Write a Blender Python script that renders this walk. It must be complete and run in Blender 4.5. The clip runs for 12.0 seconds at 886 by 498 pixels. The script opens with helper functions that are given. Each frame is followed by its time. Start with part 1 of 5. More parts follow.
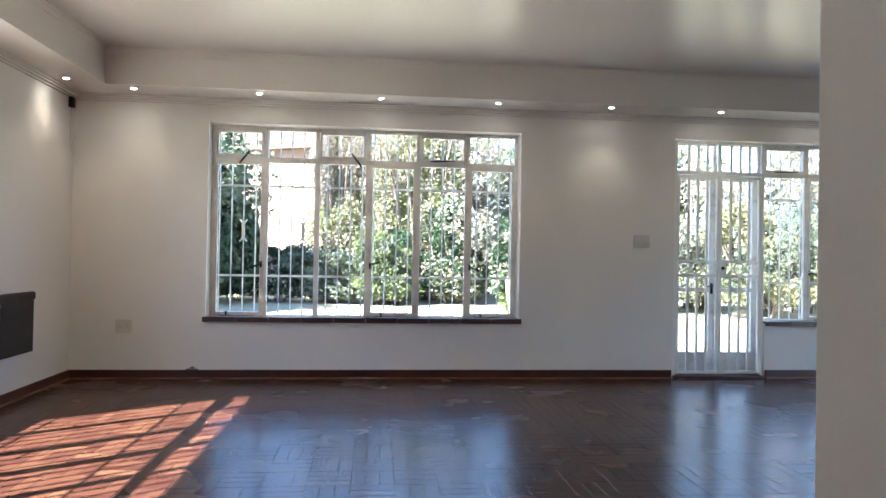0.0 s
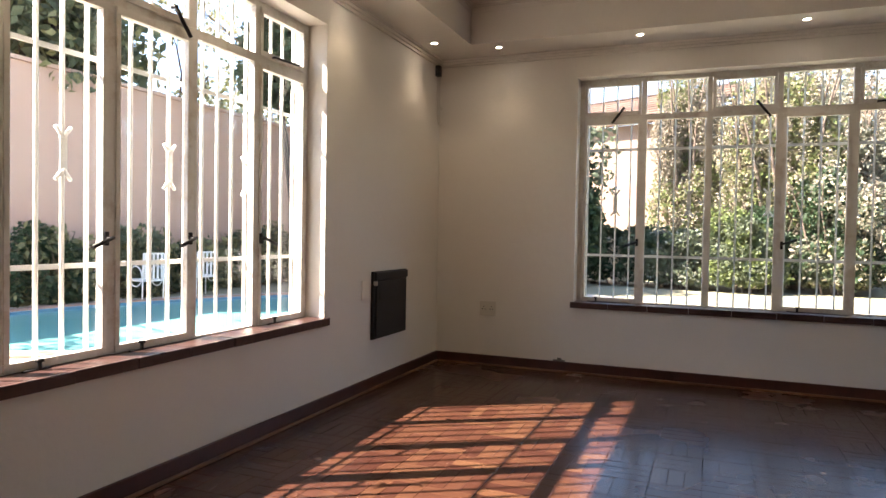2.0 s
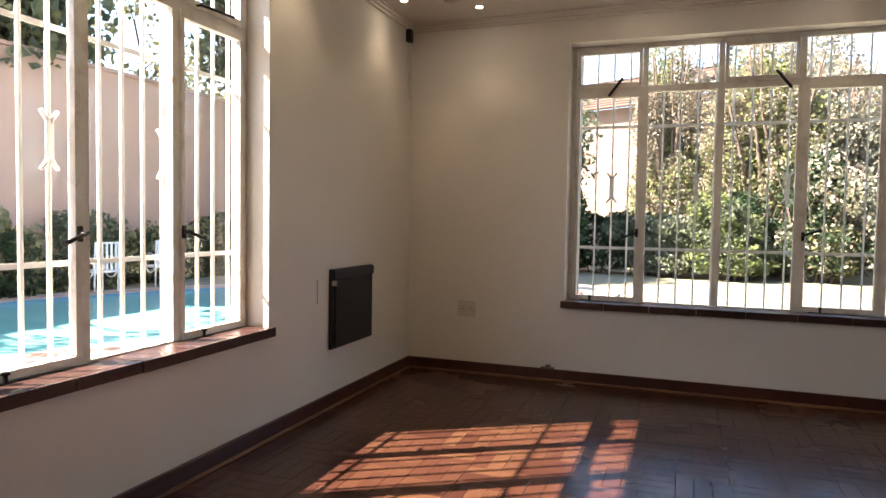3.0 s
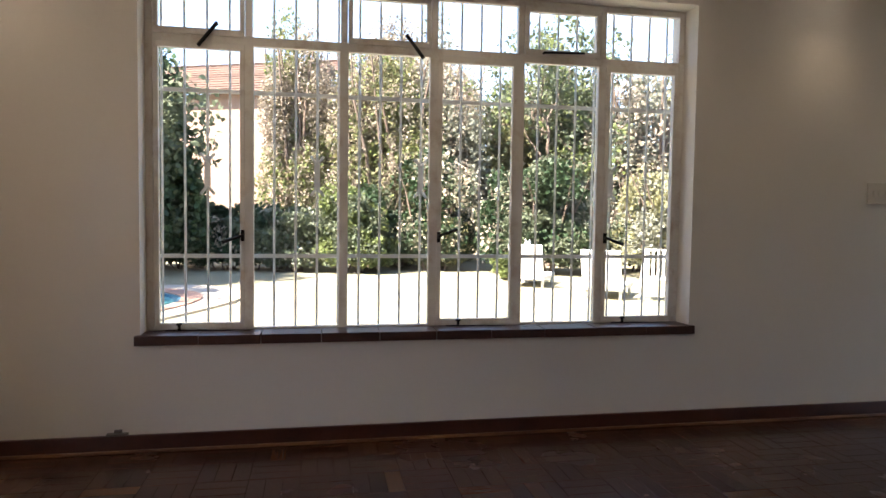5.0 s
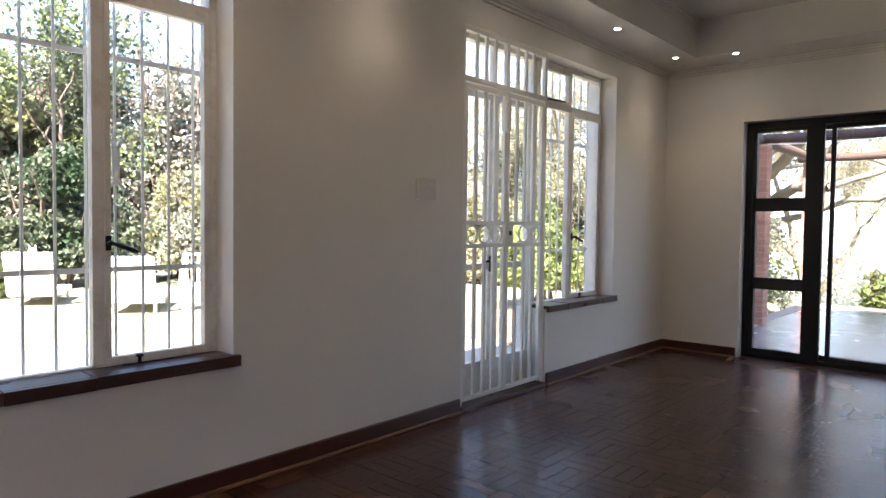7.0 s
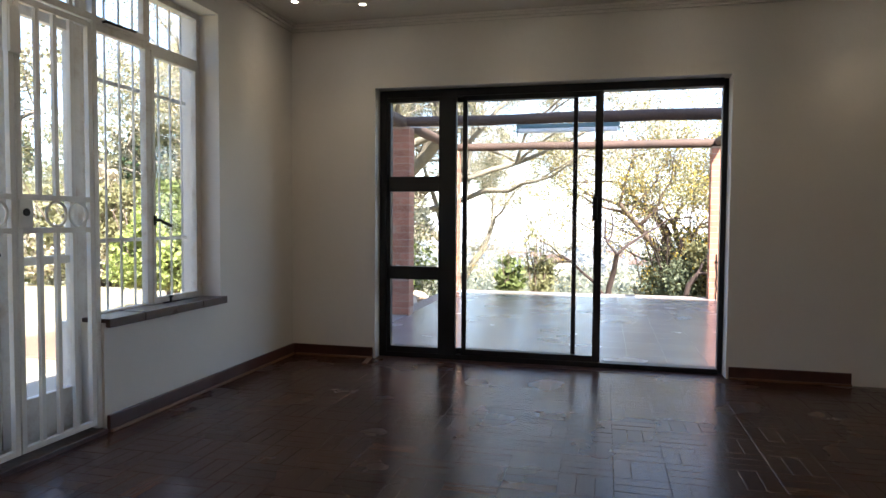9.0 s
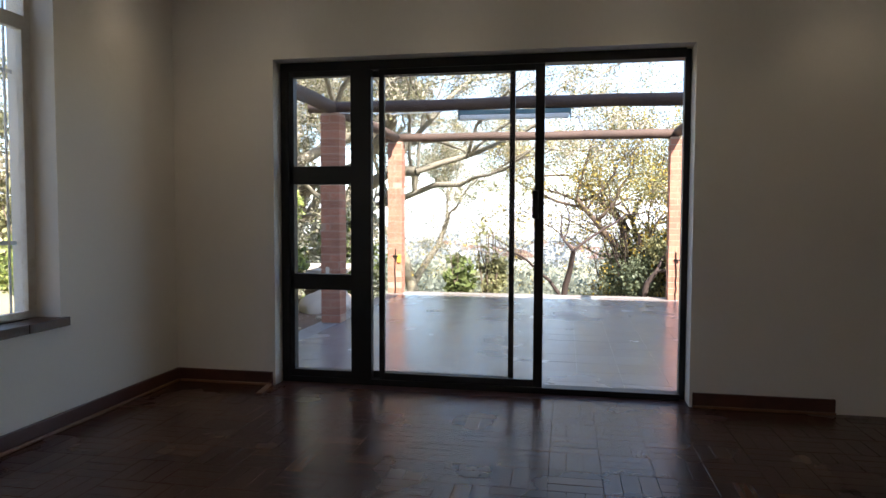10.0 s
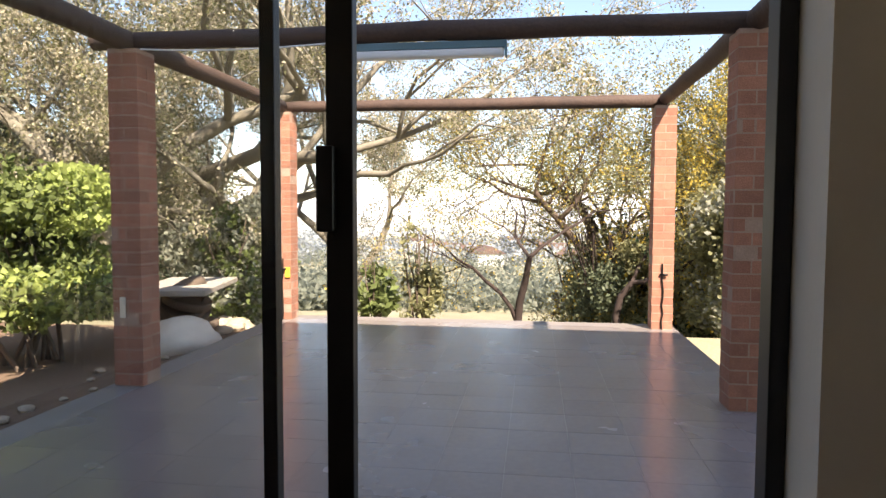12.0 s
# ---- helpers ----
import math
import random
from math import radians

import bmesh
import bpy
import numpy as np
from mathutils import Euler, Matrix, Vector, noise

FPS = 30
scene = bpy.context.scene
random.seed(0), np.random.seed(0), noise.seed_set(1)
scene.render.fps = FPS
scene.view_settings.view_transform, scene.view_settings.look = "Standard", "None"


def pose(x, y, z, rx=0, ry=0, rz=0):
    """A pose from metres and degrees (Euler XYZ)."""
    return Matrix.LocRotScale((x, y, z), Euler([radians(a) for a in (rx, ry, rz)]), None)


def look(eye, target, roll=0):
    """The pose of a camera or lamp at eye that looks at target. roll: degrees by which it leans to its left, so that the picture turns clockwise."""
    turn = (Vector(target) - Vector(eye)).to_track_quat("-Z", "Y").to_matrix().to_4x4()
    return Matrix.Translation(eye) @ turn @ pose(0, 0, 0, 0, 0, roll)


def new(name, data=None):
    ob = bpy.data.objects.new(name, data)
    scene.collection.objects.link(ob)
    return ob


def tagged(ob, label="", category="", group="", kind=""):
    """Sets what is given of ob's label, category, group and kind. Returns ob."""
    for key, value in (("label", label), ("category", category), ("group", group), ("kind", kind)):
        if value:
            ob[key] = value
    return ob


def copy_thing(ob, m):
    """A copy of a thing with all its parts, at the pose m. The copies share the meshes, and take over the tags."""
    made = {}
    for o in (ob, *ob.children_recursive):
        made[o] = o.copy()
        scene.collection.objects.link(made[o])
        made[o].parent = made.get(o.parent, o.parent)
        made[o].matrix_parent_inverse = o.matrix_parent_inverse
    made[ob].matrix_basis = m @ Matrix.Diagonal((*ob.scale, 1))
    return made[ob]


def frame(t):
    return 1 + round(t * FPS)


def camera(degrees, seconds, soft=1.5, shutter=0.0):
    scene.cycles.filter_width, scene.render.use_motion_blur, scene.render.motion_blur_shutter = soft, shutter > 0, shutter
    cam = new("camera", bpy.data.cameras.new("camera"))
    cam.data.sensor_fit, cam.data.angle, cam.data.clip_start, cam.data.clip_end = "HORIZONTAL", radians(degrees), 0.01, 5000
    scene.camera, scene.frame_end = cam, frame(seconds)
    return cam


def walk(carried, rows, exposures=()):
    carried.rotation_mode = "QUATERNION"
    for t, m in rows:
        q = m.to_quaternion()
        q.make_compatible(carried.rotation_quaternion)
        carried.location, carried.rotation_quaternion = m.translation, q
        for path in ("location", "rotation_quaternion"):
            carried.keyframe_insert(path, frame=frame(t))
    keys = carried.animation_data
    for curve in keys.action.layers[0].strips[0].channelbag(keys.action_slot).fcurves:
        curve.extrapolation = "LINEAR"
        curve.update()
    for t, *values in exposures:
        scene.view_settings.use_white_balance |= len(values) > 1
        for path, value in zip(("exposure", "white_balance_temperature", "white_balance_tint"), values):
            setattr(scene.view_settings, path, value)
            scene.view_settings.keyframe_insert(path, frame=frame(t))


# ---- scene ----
cam = camera(67.4, 12.0)
PATH = [
    (0, (0.739, 0.488, 1.206), (0.937, 2.479, 1.227), 1.0),
    (0.5, (0.7, 0.689, 1.155), (0.416, 2.668, 1.188), 1.0),
    (1, (0.557, 0.887, 1.142), (-0.006, 2.807, 1.15), 1.0),
    (1.5, (0.361, 1.13, 1.147), (-0.366, 2.993, 1.125), 1.1),
    (2, (0.168, 1.482, 1.144), (-0.577, 3.337, 1.096), 1.0),
    (2.5, (0.023, 1.807, 1.15), (-0.715, 3.665, 1.082), 1.0),
    (2.7, (-0.032, 1.953, 1.154), (-0.757, 3.815, 1.077), 1.0),
    (4.3, (-0.126, 3.043, 1.292), (-0.187, 5.037, 1.152), 0.7),
    (4.5, (-0.162, 3.167, 1.275), (-0.065, 5.161, 1.146), 0.8),
    (5, (-0.005, 3.454, 1.219), (0.371, 5.416, 1.117), 0.8),
    (5.5, (0.132, 3.707, 1.207), (0.759, 5.604, 1.116), 0.7),
    (6, (0.255, 3.93, 1.212), (1.242, 5.667, 1.123), 0.7),
    (6.5, (0.411, 4.171, 1.212), (1.668, 5.724, 1.122), 0.8),
    (7, (0.543, 4.352, 1.191), (2.049, 5.667, 1.114), 0.7),
    (7.5, (0.703, 4.489, 1.18), (2.435, 5.487, 1.103), 0.7),
    (7.7, (0.81, 4.534, 1.165), (2.601, 5.422, 1.094), 0.6),
    (9.3, (2.1, 4.499, 1.105), (4.052, 4.925, 1.013), 0.3),
    (9.5, (2.258, 4.471, 1.112), (4.215, 4.873, 1.018), 0.2),
    (10, (2.756, 4.396, 1.131), (4.72, 4.759, 1.03), 0.2),
    (10.5, (3.302, 4.29, 1.133), (5.273, 4.618, 1.032), 0.3),
    (11, (4.081, 4.222, 1.122), (6.057, 4.513, 1.021), 0.3),
    (11.5, (4.864, 4.181, 1.13), (6.841, 4.461, 1.015), 0.3),
    (12, (5.635, 4.161, 1.156), (7.613, 4.433, 1.043), 0.2),
]
EXPOSURES = [(0, 3.72, 5600, 10), (1.0, 3.32, 6100, 12), (1.5, 3.07, 6500, 15), (2.5, 2.92, 7200, 16), (4.5, 3.03, 6900, 18), (5.5, 2.53, 6700, 14), (6.5, 2.78, 6500, 16), (7.5, 3.29, 6400, 17), (9.5, 2.39, 6500, 12), (10.5, 2.08, 6550, 13), (11.0, 1.86, 7000, 14), (12, 1.68, 7500, 15)]
walk(cam, [(t, look(eye, target, roll)) for t, eye, target, roll in PATH], EXPOSURES)

# ---- world, sun, lamps ----
SUN_WAY = Vector((0.835, 0.52, -1.0)).normalized()
world = bpy.data.worlds.new("sky")
scene.world = world
world.use_nodes = True
sky = world.node_tree.nodes.new("ShaderNodeTexSky")
sky.sky_type = "NISHITA"
sky.sun_disc = False
sky.sun_elevation = math.asin(-SUN_WAY.z)
sky.sun_rotation = math.atan2(-SUN_WAY.x, -SUN_WAY.y)
sky.altitude = 1500
world.node_tree.links.new(sky.outputs[0], world.node_tree.nodes["Background"].inputs[0])
world.node_tree.nodes["Background"].inputs[1].default_value = 0.11
sun = new("sun", bpy.data.lights.new("sun", "SUN"))
sun.data.energy = 5.0
sun.data.angle = radians(0.53)
sun.data.color = (1.0, 0.94, 0.85)
sun.matrix_world = look((-20, -12, 30), Vector((-20, -12, 30)) + SUN_WAY)


# ---- materials ----
def material(name, color, rough=0.6, metal=0.0, vary=0.15, scale=3.0, fine=0.08, fine_scale=60.0, bump=0.0, bump_scale=80.0,
             random_part=0.0, island=0.0, stain=None, stain_amount=0.0, stain_scale=1.2, spec=0.5, translucent=0.0, rough_vary=0.0):
    """A painted, stony or woody surface: base colour varied at two scales, with optional stains, bump and piece-by-piece change."""
    m = bpy.data.materials.new(name)
    m.use_nodes = True
    t = m.node_tree
    n, l = t.nodes, t.links
    b = n["Principled BSDF"]
    b.inputs["Roughness"].default_value = rough
    b.inputs["Metallic"].default_value = metal
    b.inputs["Specular IOR Level"].default_value = spec
    pos = n.new("ShaderNodeNewGeometry")
    value = None

    def add(socket, amount):
        nonlocal value
        mr = n.new("ShaderNodeMapRange")
        mr.inputs[3].default_value = 1 - amount
        mr.inputs[4].default_value = 1 + amount
        l.new(socket, mr.inputs[0])
        if value is None:
            value = mr.outputs[0]
        else:
            mu = n.new("ShaderNodeMath")
            mu.operation = "MULTIPLY"
            l.new(value, mu.inputs[0])
            l.new(mr.outputs[0], mu.inputs[1])
            value = mu.outputs[0]

    big = n.new("ShaderNodeTexNoise")
    big.inputs["Scale"].default_value = scale
    big.inputs["Detail"].default_value = 4
    l.new(pos.outputs["Position"], big.inputs["Vector"])
    small = n.new("ShaderNodeTexNoise")
    small.inputs["Scale"].default_value = fine_scale
    small.inputs["Detail"].default_value = 3
    l.new(pos.outputs["Position"], small.inputs["Vector"])
    add(big.outputs[0], vary)
    add(small.outputs[0], fine)
    if random_part:
        info = n.new("ShaderNodeObjectInfo")
        add(info.outputs["Random"], random_part)
    if island:
        add(pos.outputs["Random Per Island"], island)
    base = n.new("ShaderNodeVectorMath")
    base.operation = "SCALE"
    base.inputs[0].default_value = color
    l.new(value, base.inputs["Scale"])
    out = base.outputs[0]
    if stain is not None:
        mask = n.new("ShaderNodeTexNoise")
        mask.inputs["Scale"].default_value = stain_scale
        mask.inputs["Detail"].default_value = 7
        mask.inputs["Roughness"].default_value = 0.65
        l.new(pos.outputs["Position"], mask.inputs["Vector"])
        mr = n.new("ShaderNodeMapRange")
        mr.inputs[1].default_value = 0.5
        mr.inputs[2].default_value = 0.72
        mr.inputs[4].default_value = stain_amount
        l.new(mask.outputs[0], mr.inputs[0])
        mix = n.new("ShaderNodeMix")
        mix.data_type = "RGBA"
        l.new(mr.outputs[0], mix.inputs[0])
        l.new(out, mix.inputs[6])
        mix.inputs[7].default_value = (*stain, 1)
        out = mix.outputs[2]
    l.new(out, b.inputs["Base Color"])
    if rough_vary:
        mr = n.new("ShaderNodeMapRange")
        mr.inputs[3].default_value = max(0.02, rough - rough_vary)
        mr.inputs[4].default_value = rough + rough_vary
        l.new(big.outputs[0], mr.inputs[0])
        l.new(mr.outputs[0], b.inputs["Roughness"])
    if bump:
        tex = n.new("ShaderNodeTexNoise")
        tex.inputs["Scale"].default_value = bump_scale
        tex.inputs["Detail"].default_value = 4
        l.new(pos.outputs["Position"], tex.inputs["Vector"])
        bu = n.new("ShaderNodeBump")
        bu.inputs["Strength"].default_value = bump
        bu.inputs["Distance"].default_value = 0.01
        l.new(tex.outputs[0], bu.inputs["Height"])
        l.new(bu.outputs[0], b.inputs["Normal"])
    if translucent:
        tr = n.new("ShaderNodeBsdfTranslucent")
        l.new(out, tr.inputs[0])
        mix = n.new("ShaderNodeMixShader")
        mix.inputs[0].default_value = translucent
        l.new(b.outputs[0], mix.inputs[1])
        l.new(tr.outputs[0], mix.inputs[2])
        l.new(mix.outputs[0], n["Material Output"].inputs[0])
    return m


def glass_material(name, tint=(0.99, 0.995, 0.99)):
    m = bpy.data.materials.new(name)
    m.use_nodes = True
    n, l = m.node_tree.nodes, m.node_tree.links
    n.remove(n["Principled BSDF"])
    clear = n.new("ShaderNodeBsdfTransparent")
    clear.inputs[0].default_value = (*tint, 1)
    gloss = n.new("ShaderNodeBsdfGlossy")
    gloss.inputs["Roughness"].default_value = 0.0
    face = n.new("ShaderNodeLayerWeight")
    face.inputs[0].default_value = 0.5
    power = n.new("ShaderNodeMath")
    power.operation = "POWER"
    power.inputs[1].default_value = 5.0
    l.new(face.outputs["Facing"], power.inputs[0])
    gain = n.new("ShaderNodeMapRange")
    gain.inputs[3].default_value = 0.025
    l.new(power.outputs[0], gain.inputs[0])
    mix = n.new("ShaderNodeMixShader")
    l.new(gain.outputs[0], mix.inputs[0])
    l.new(clear.outputs[0], mix.inputs[1])
    l.new(gloss.outputs[0], mix.inputs[2])
    l.new(mix.outputs[0], n["Material Output"].inputs[0])
    return m


def glow_material(name, color, strength):
    m = bpy.data.materials.new(name)
    m.use_nodes = True
    b = m.node_tree.nodes["Principled BSDF"]
    b.inputs["Base Color"].default_value = (*color, 1)
    b.inputs["Emission Color"].default_value = (*color, 1)
    b.inputs["Emission Strength"].default_value = strength
    return m


WALL = material("wall_paint", (0.74, 0.705, 0.645), 0.55, vary=0.03, scale=1.2, fine=0.02, bump=0.3, bump_scale=11, stain=(0.72, 0.67, 0.60), stain_amount=0.45, stain_scale=2.2)
CEIL = material("ceiling_paint", (0.76, 0.72, 0.655), 0.25, vary=0.03, scale=0.9, fine=0.02, bump=0.15, bump_scale=2.5)
STEEL = material("white_enamel", (0.76, 0.74, 0.69), 0.38, vary=0.06, scale=6, fine=0.05, bump=0.1, bump_scale=120, stain=(0.38, 0.25, 0.15), stain_amount=0.5, stain_scale=9)
BARPAINT = material("bar_enamel", (0.80, 0.79, 0.75), 0.4, vary=0.06, scale=5, fine=0.04)
SILL = material("slate_tile", (0.062, 0.031, 0.026), 0.3, vary=0.3, scale=5, fine=0.2, fine_scale=40, bump=0.25, bump_scale=30, rough_vary=0.08, spec=0.4)
SKIRT = material("varnished_skirting", (0.072, 0.024, 0.015), 0.32, vary=0.25, scale=4, fine=0.2, fine_scale=35, bump=0.1, stain=(0.02, 0.008, 0.006), stain_amount=0.6, stain_scale=3)
QUAD = material("bead_wood", (0.20, 0.095, 0.042), 0.4, vary=0.3, scale=3, fine=0.2, stain=(0.05, 0.016, 0.01), stain_amount=0.8, stain_scale=2)
BLACK = material("dark_bronze_aluminium", (0.008, 0.0075, 0.0075), 0.45, 0.2, vary=0.2, fine=0.1)
HARDWARE = material("black_iron", (0.015, 0.013, 0.012), 0.45, 0.6, vary=0.3, fine=0.2, fine_scale=120)
HEATER = material("black_heater_enamel", (0.016, 0.014, 0.014), 0.42, 0.2, vary=0.2, fine=0.15, bump=0.1)
PLASTIC = material("cream_plastic", (0.60, 0.56, 0.49), 0.35, vary=0.04, fine=0.03)
GLASS = glass_material("window_glass")
BRICK = material("red_brick", (0.36, 0.160, 0.105), 0.85, vary=0.25, scale=8, fine=0.25, fine_scale=90, bump=0.6, bump_scale=120, random_part=0.18, stain=(0.20, 0.08, 0.055), stain_amount=0.5, stain_scale=7)
MORTAR = material("mortar", (0.38, 0.26, 0.20), 0.95, vary=0.2, scale=9, fine=0.2, bump=0.5)
POLE = material("gum_pole", (0.075, 0.045, 0.034), 0.75, vary=0.35, scale=5, fine=0.3, fine_scale=50, bump=0.5, bump_scale=40, stain=(0.03, 0.02, 0.017), stain_amount=0.7, stain_scale=2.5)
TILE = material("patio_tile", (0.235, 0.203, 0.195), 0.25, vary=0.15, scale=1.5, fine=0.12, fine_scale=25, bump=0.12, bump_scale=14, random_part=0.05, stain=(0.20, 0.175, 0.165), stain_amount=0.4, stain_scale=0.9, rough_vary=0.1)
GROUT = material("grout", (0.225, 0.20, 0.19), 0.5, vary=0.2, fine=0.1)
LAWN = material("winter_lawn", (0.27, 0.245, 0.155), 0.95, vary=0.35, scale=0.6, fine=0.4, fine_scale=35, bump=1.0, bump_scale=60, stain=(0.33, 0.31, 0.23), stain_amount=0.9, stain_scale=0.06)
SOIL = material("garden_soil", (0.17, 0.11, 0.075), 0.95, vary=0.35, scale=2, fine=0.4, fine_scale=30, bump=1.0, bump_scale=20)
SALMON = material("salmon_render", (0.50, 0.335, 0.265), 0.9, vary=0.08, scale=0.8, fine=0.06, bump=0.3, bump_scale=30, stain=(0.42, 0.28, 0.22), stain_amount=0.5, stain_scale=0.5)
WATER = material("pool_water", (0.17, 0.44, 0.41), 0.15, vary=0.15, scale=1.0, fine=0.05, bump=0.12, bump_scale=3, spec=0.25)
POOLBLUE = material("pool_mosaic", (0.07, 0.20, 0.28), 0.3, vary=0.2, fine=0.2)
COPING = material("pool_coping", (0.42, 0.25, 0.18), 0.85, vary=0.2, scale=3, fine=0.2, bump=0.5)
PAVING = material("garden_paving", (0.46, 0.40, 0.32), 0.9, vary=0.15, scale=2, fine=0.2, bump=0.5)
BARK = material("bark", (0.13, 0.095, 0.072), 0.95, vary=0.35, scale=5, fine=0.4, fine_scale=30, bump=1.0, bump_scale=18)
PALEBARK = material("pale_bark", (0.23, 0.205, 0.16), 0.95, vary=0.3, scale=3, fine=0.3, fine_scale=30, bump=1.0, bump_scale=15, stain=(0.10, 0.08, 0.06), stain_amount=0.8, stain_scale=2)
DARKBARK = material("dark_bark", (0.045, 0.03, 0.026), 0.95, vary=0.35, scale=4, fine=0.4, bump=1.0, bump_scale=14)
TEAL = material("teal_paint", (0.12, 0.22, 0.27), 0.4, vary=0.1, fine=0.1)
DIFFUSER = material("white_plastic_tube", (0.8, 0.82, 0.84), 0.3, vary=0.03, fine=0.02)
WHITEPAINT = material("white_garden_paint", (0.78, 0.77, 0.74), 0.5, vary=0.06, fine=0.05)
CONCRETE = material("cast_concrete", (0.36, 0.32, 0.28), 0.85, vary=0.2, scale=4, fine=0.2, bump=0.5, bump_scale=30)
ROOFTILE = material("roof_tile", (0.15, 0.095, 0.075), 0.85, vary=0.2, fine=0.2, island=0.25)
PAPER = material("yellow_label", (0.75, 0.52, 0.05), 0.6, vary=0.05, fine=0.03)
BULB = glow_material("lamp_glow", (1.0, 0.90, 0.74), 14.0)


# ---- mesh helpers ----
def box(bm, x0, x1, y0, y1, z0, z1, bevel=0.0):
    m = Matrix.Translation(((x0 + x1) / 2, (y0 + y1) / 2, (z0 + z1) / 2)) @ Matrix.Diagonal((x1 - x0, y1 - y0, z1 - z0, 1))
    got = bmesh.ops.create_cube(bm, size=1.0, matrix=m)
    if bevel:
        edges = list({e for v in got["verts"] for e in v.link_edges})
        bmesh.ops.bevel(bm, geom=edges, offset=bevel, segments=2, affect="EDGES", profile=0.6)
    return bm


def rod(bm, a, b, r0, r1=None, sides=8, caps=True):
    """A round bar from a to b, tapering from r0 to r1."""
    a, b = Vector(a), Vector(b)
    r1 = r0 if r1 is None else r1
    q = (b - a).to_track_quat("Z", "Y").to_matrix()
    rings = []
    for p, r in ((a, r0), (b, r1)):
        rings.append([bm.verts.new(p + q @ Vector((r * math.cos(2 * math.pi * i / sides), r * math.sin(2 * math.pi * i / sides), 0))) for i in range(sides)])
    for i in range(sides):
        f = bm.faces.new((rings[0][i], rings[0][(i + 1) % sides], rings[1][(i + 1) % sides], rings[1][i]))
        f.smooth = True
    if caps:
        bm.faces.new(rings[0][::-1])
        bm.faces.new(rings[1])
    return bm


def ring(bm, centre, radius, thick, axis="Y", n=20, k=6):
    """A round hoop."""
    grid = []
    for i in range(n):
        a = 2 * math.pi * i / n
        row = []
        for j in range(k):
            c = 2 * math.pi * j / k
            r = radius + thick * math.cos(c)
            p = Vector((r * math.cos(a), thick * math.sin(c), r * math.sin(a)))
            row.append(bm.verts.new(Vector(centre) + p))
        grid.append(row)
    for i in range(n):
        for j in range(k):
            f = bm.faces.new((grid[i][j], grid[i][(j + 1) % k], grid[(i + 1) % n][(j + 1) % k], grid[(i + 1) % n][j]))
            f.smooth = True
    return bm


def mesh_of(name, bm, mat):
    bmesh.ops.recalc_face_normals(bm, faces=bm.faces)
    me = bpy.data.meshes.new(name)
    bm.to_mesh(me)
    bm.free()
    me.materials.append(mat)
    return me


def part(name, bm, mat, parent=None, label=""):
    ob = new(name, mesh_of(name, bm, mat))
    if parent is not None:
        ob.parent = parent
    if label:
        tagged(ob, label)
    return ob


def piece(name, me, parent, m):
    """An object of its own on shared mesh data."""
    ob = new(name, me)
    ob.parent = parent
    ob.matrix_basis = m
    return ob


def one(name, *boxes, bevel=0.0):
    bm = bmesh.new()
    for b in boxes:
        box(bm, *b, bevel=bevel)
    return bm


# ---- the room ----
XW, XE, YN, YS = -2.10, 6.86, 7.00, -1.60
TW = 0.28
TWW = 0.235
TOP = 3.02
W1A, W1B = -0.873, 2.155
WZ0, WZ1 = 0.565, 2.445
DA, DB = 3.755, 4.735
W2B = 5.80
SA, SB, SZ = 3.662, 6.287, 2.140
VA, VB = 2.11, 5.115

tagged(part("wall_north", one("w", (XW - TWW, W1A, YN, YN + TW, -0.3, TOP), (W1A, W1B, YN, YN + TW, -0.3, WZ0), (W1A, W1B, YN, YN + TW, WZ1, TOP),
       (W1B, DA, YN, YN + TW, -0.3, TOP), (DA, W2B, YN, YN + TW, WZ1, TOP), (DB, W2B, YN, YN + TW, -0.3, WZ0), (DA, DB, YN, YN + TW, -0.3, 0.0),
       (W2B, XE + TW, YN, YN + TW, -0.3, TOP)), WALL), "cream painted plaster wall with two steel windows", "wall", kind="structure")
tagged(part("wall_west", one("w", (XW - TWW, XW, YS - TW, VA, -0.3, TOP), (XW - TWW, XW, VA, VB, -0.3, WZ0), (XW - TWW, XW, VA, VB, WZ1, TOP),
       (XW - TWW, XW, VB, YN, -0.3, TOP)), WALL), "cream painted plaster wall with wide sunny window", "wall", kind="structure")
tagged(part("wall_east", one("w", (XE, XE + TW, YS - TW, SA, -0.3, TOP), (XE, XE + TW, SA, SB, SZ, TOP), (XE, XE + TW, SA, SB, -0.3, -0.002),
       (XE, XE + TW, SB, YN, -0.3, TOP)), WALL), "cream painted plaster wall round a sliding door", "wall", kind="structure")
tagged(part("wall_south", one("w", (XW, XE, YS - TW, YS, -0.3, TOP)), WALL), "plain cream plaster wall behind the entrance", "wall", kind="structure")
tagged(part("wall_partition", one("w", (1.42, XE, 1.17, 1.46, 0.0, 2.98), bevel=0.006), WALL), "cream plaster partition wall beside the entrance", "wall", kind="structure")

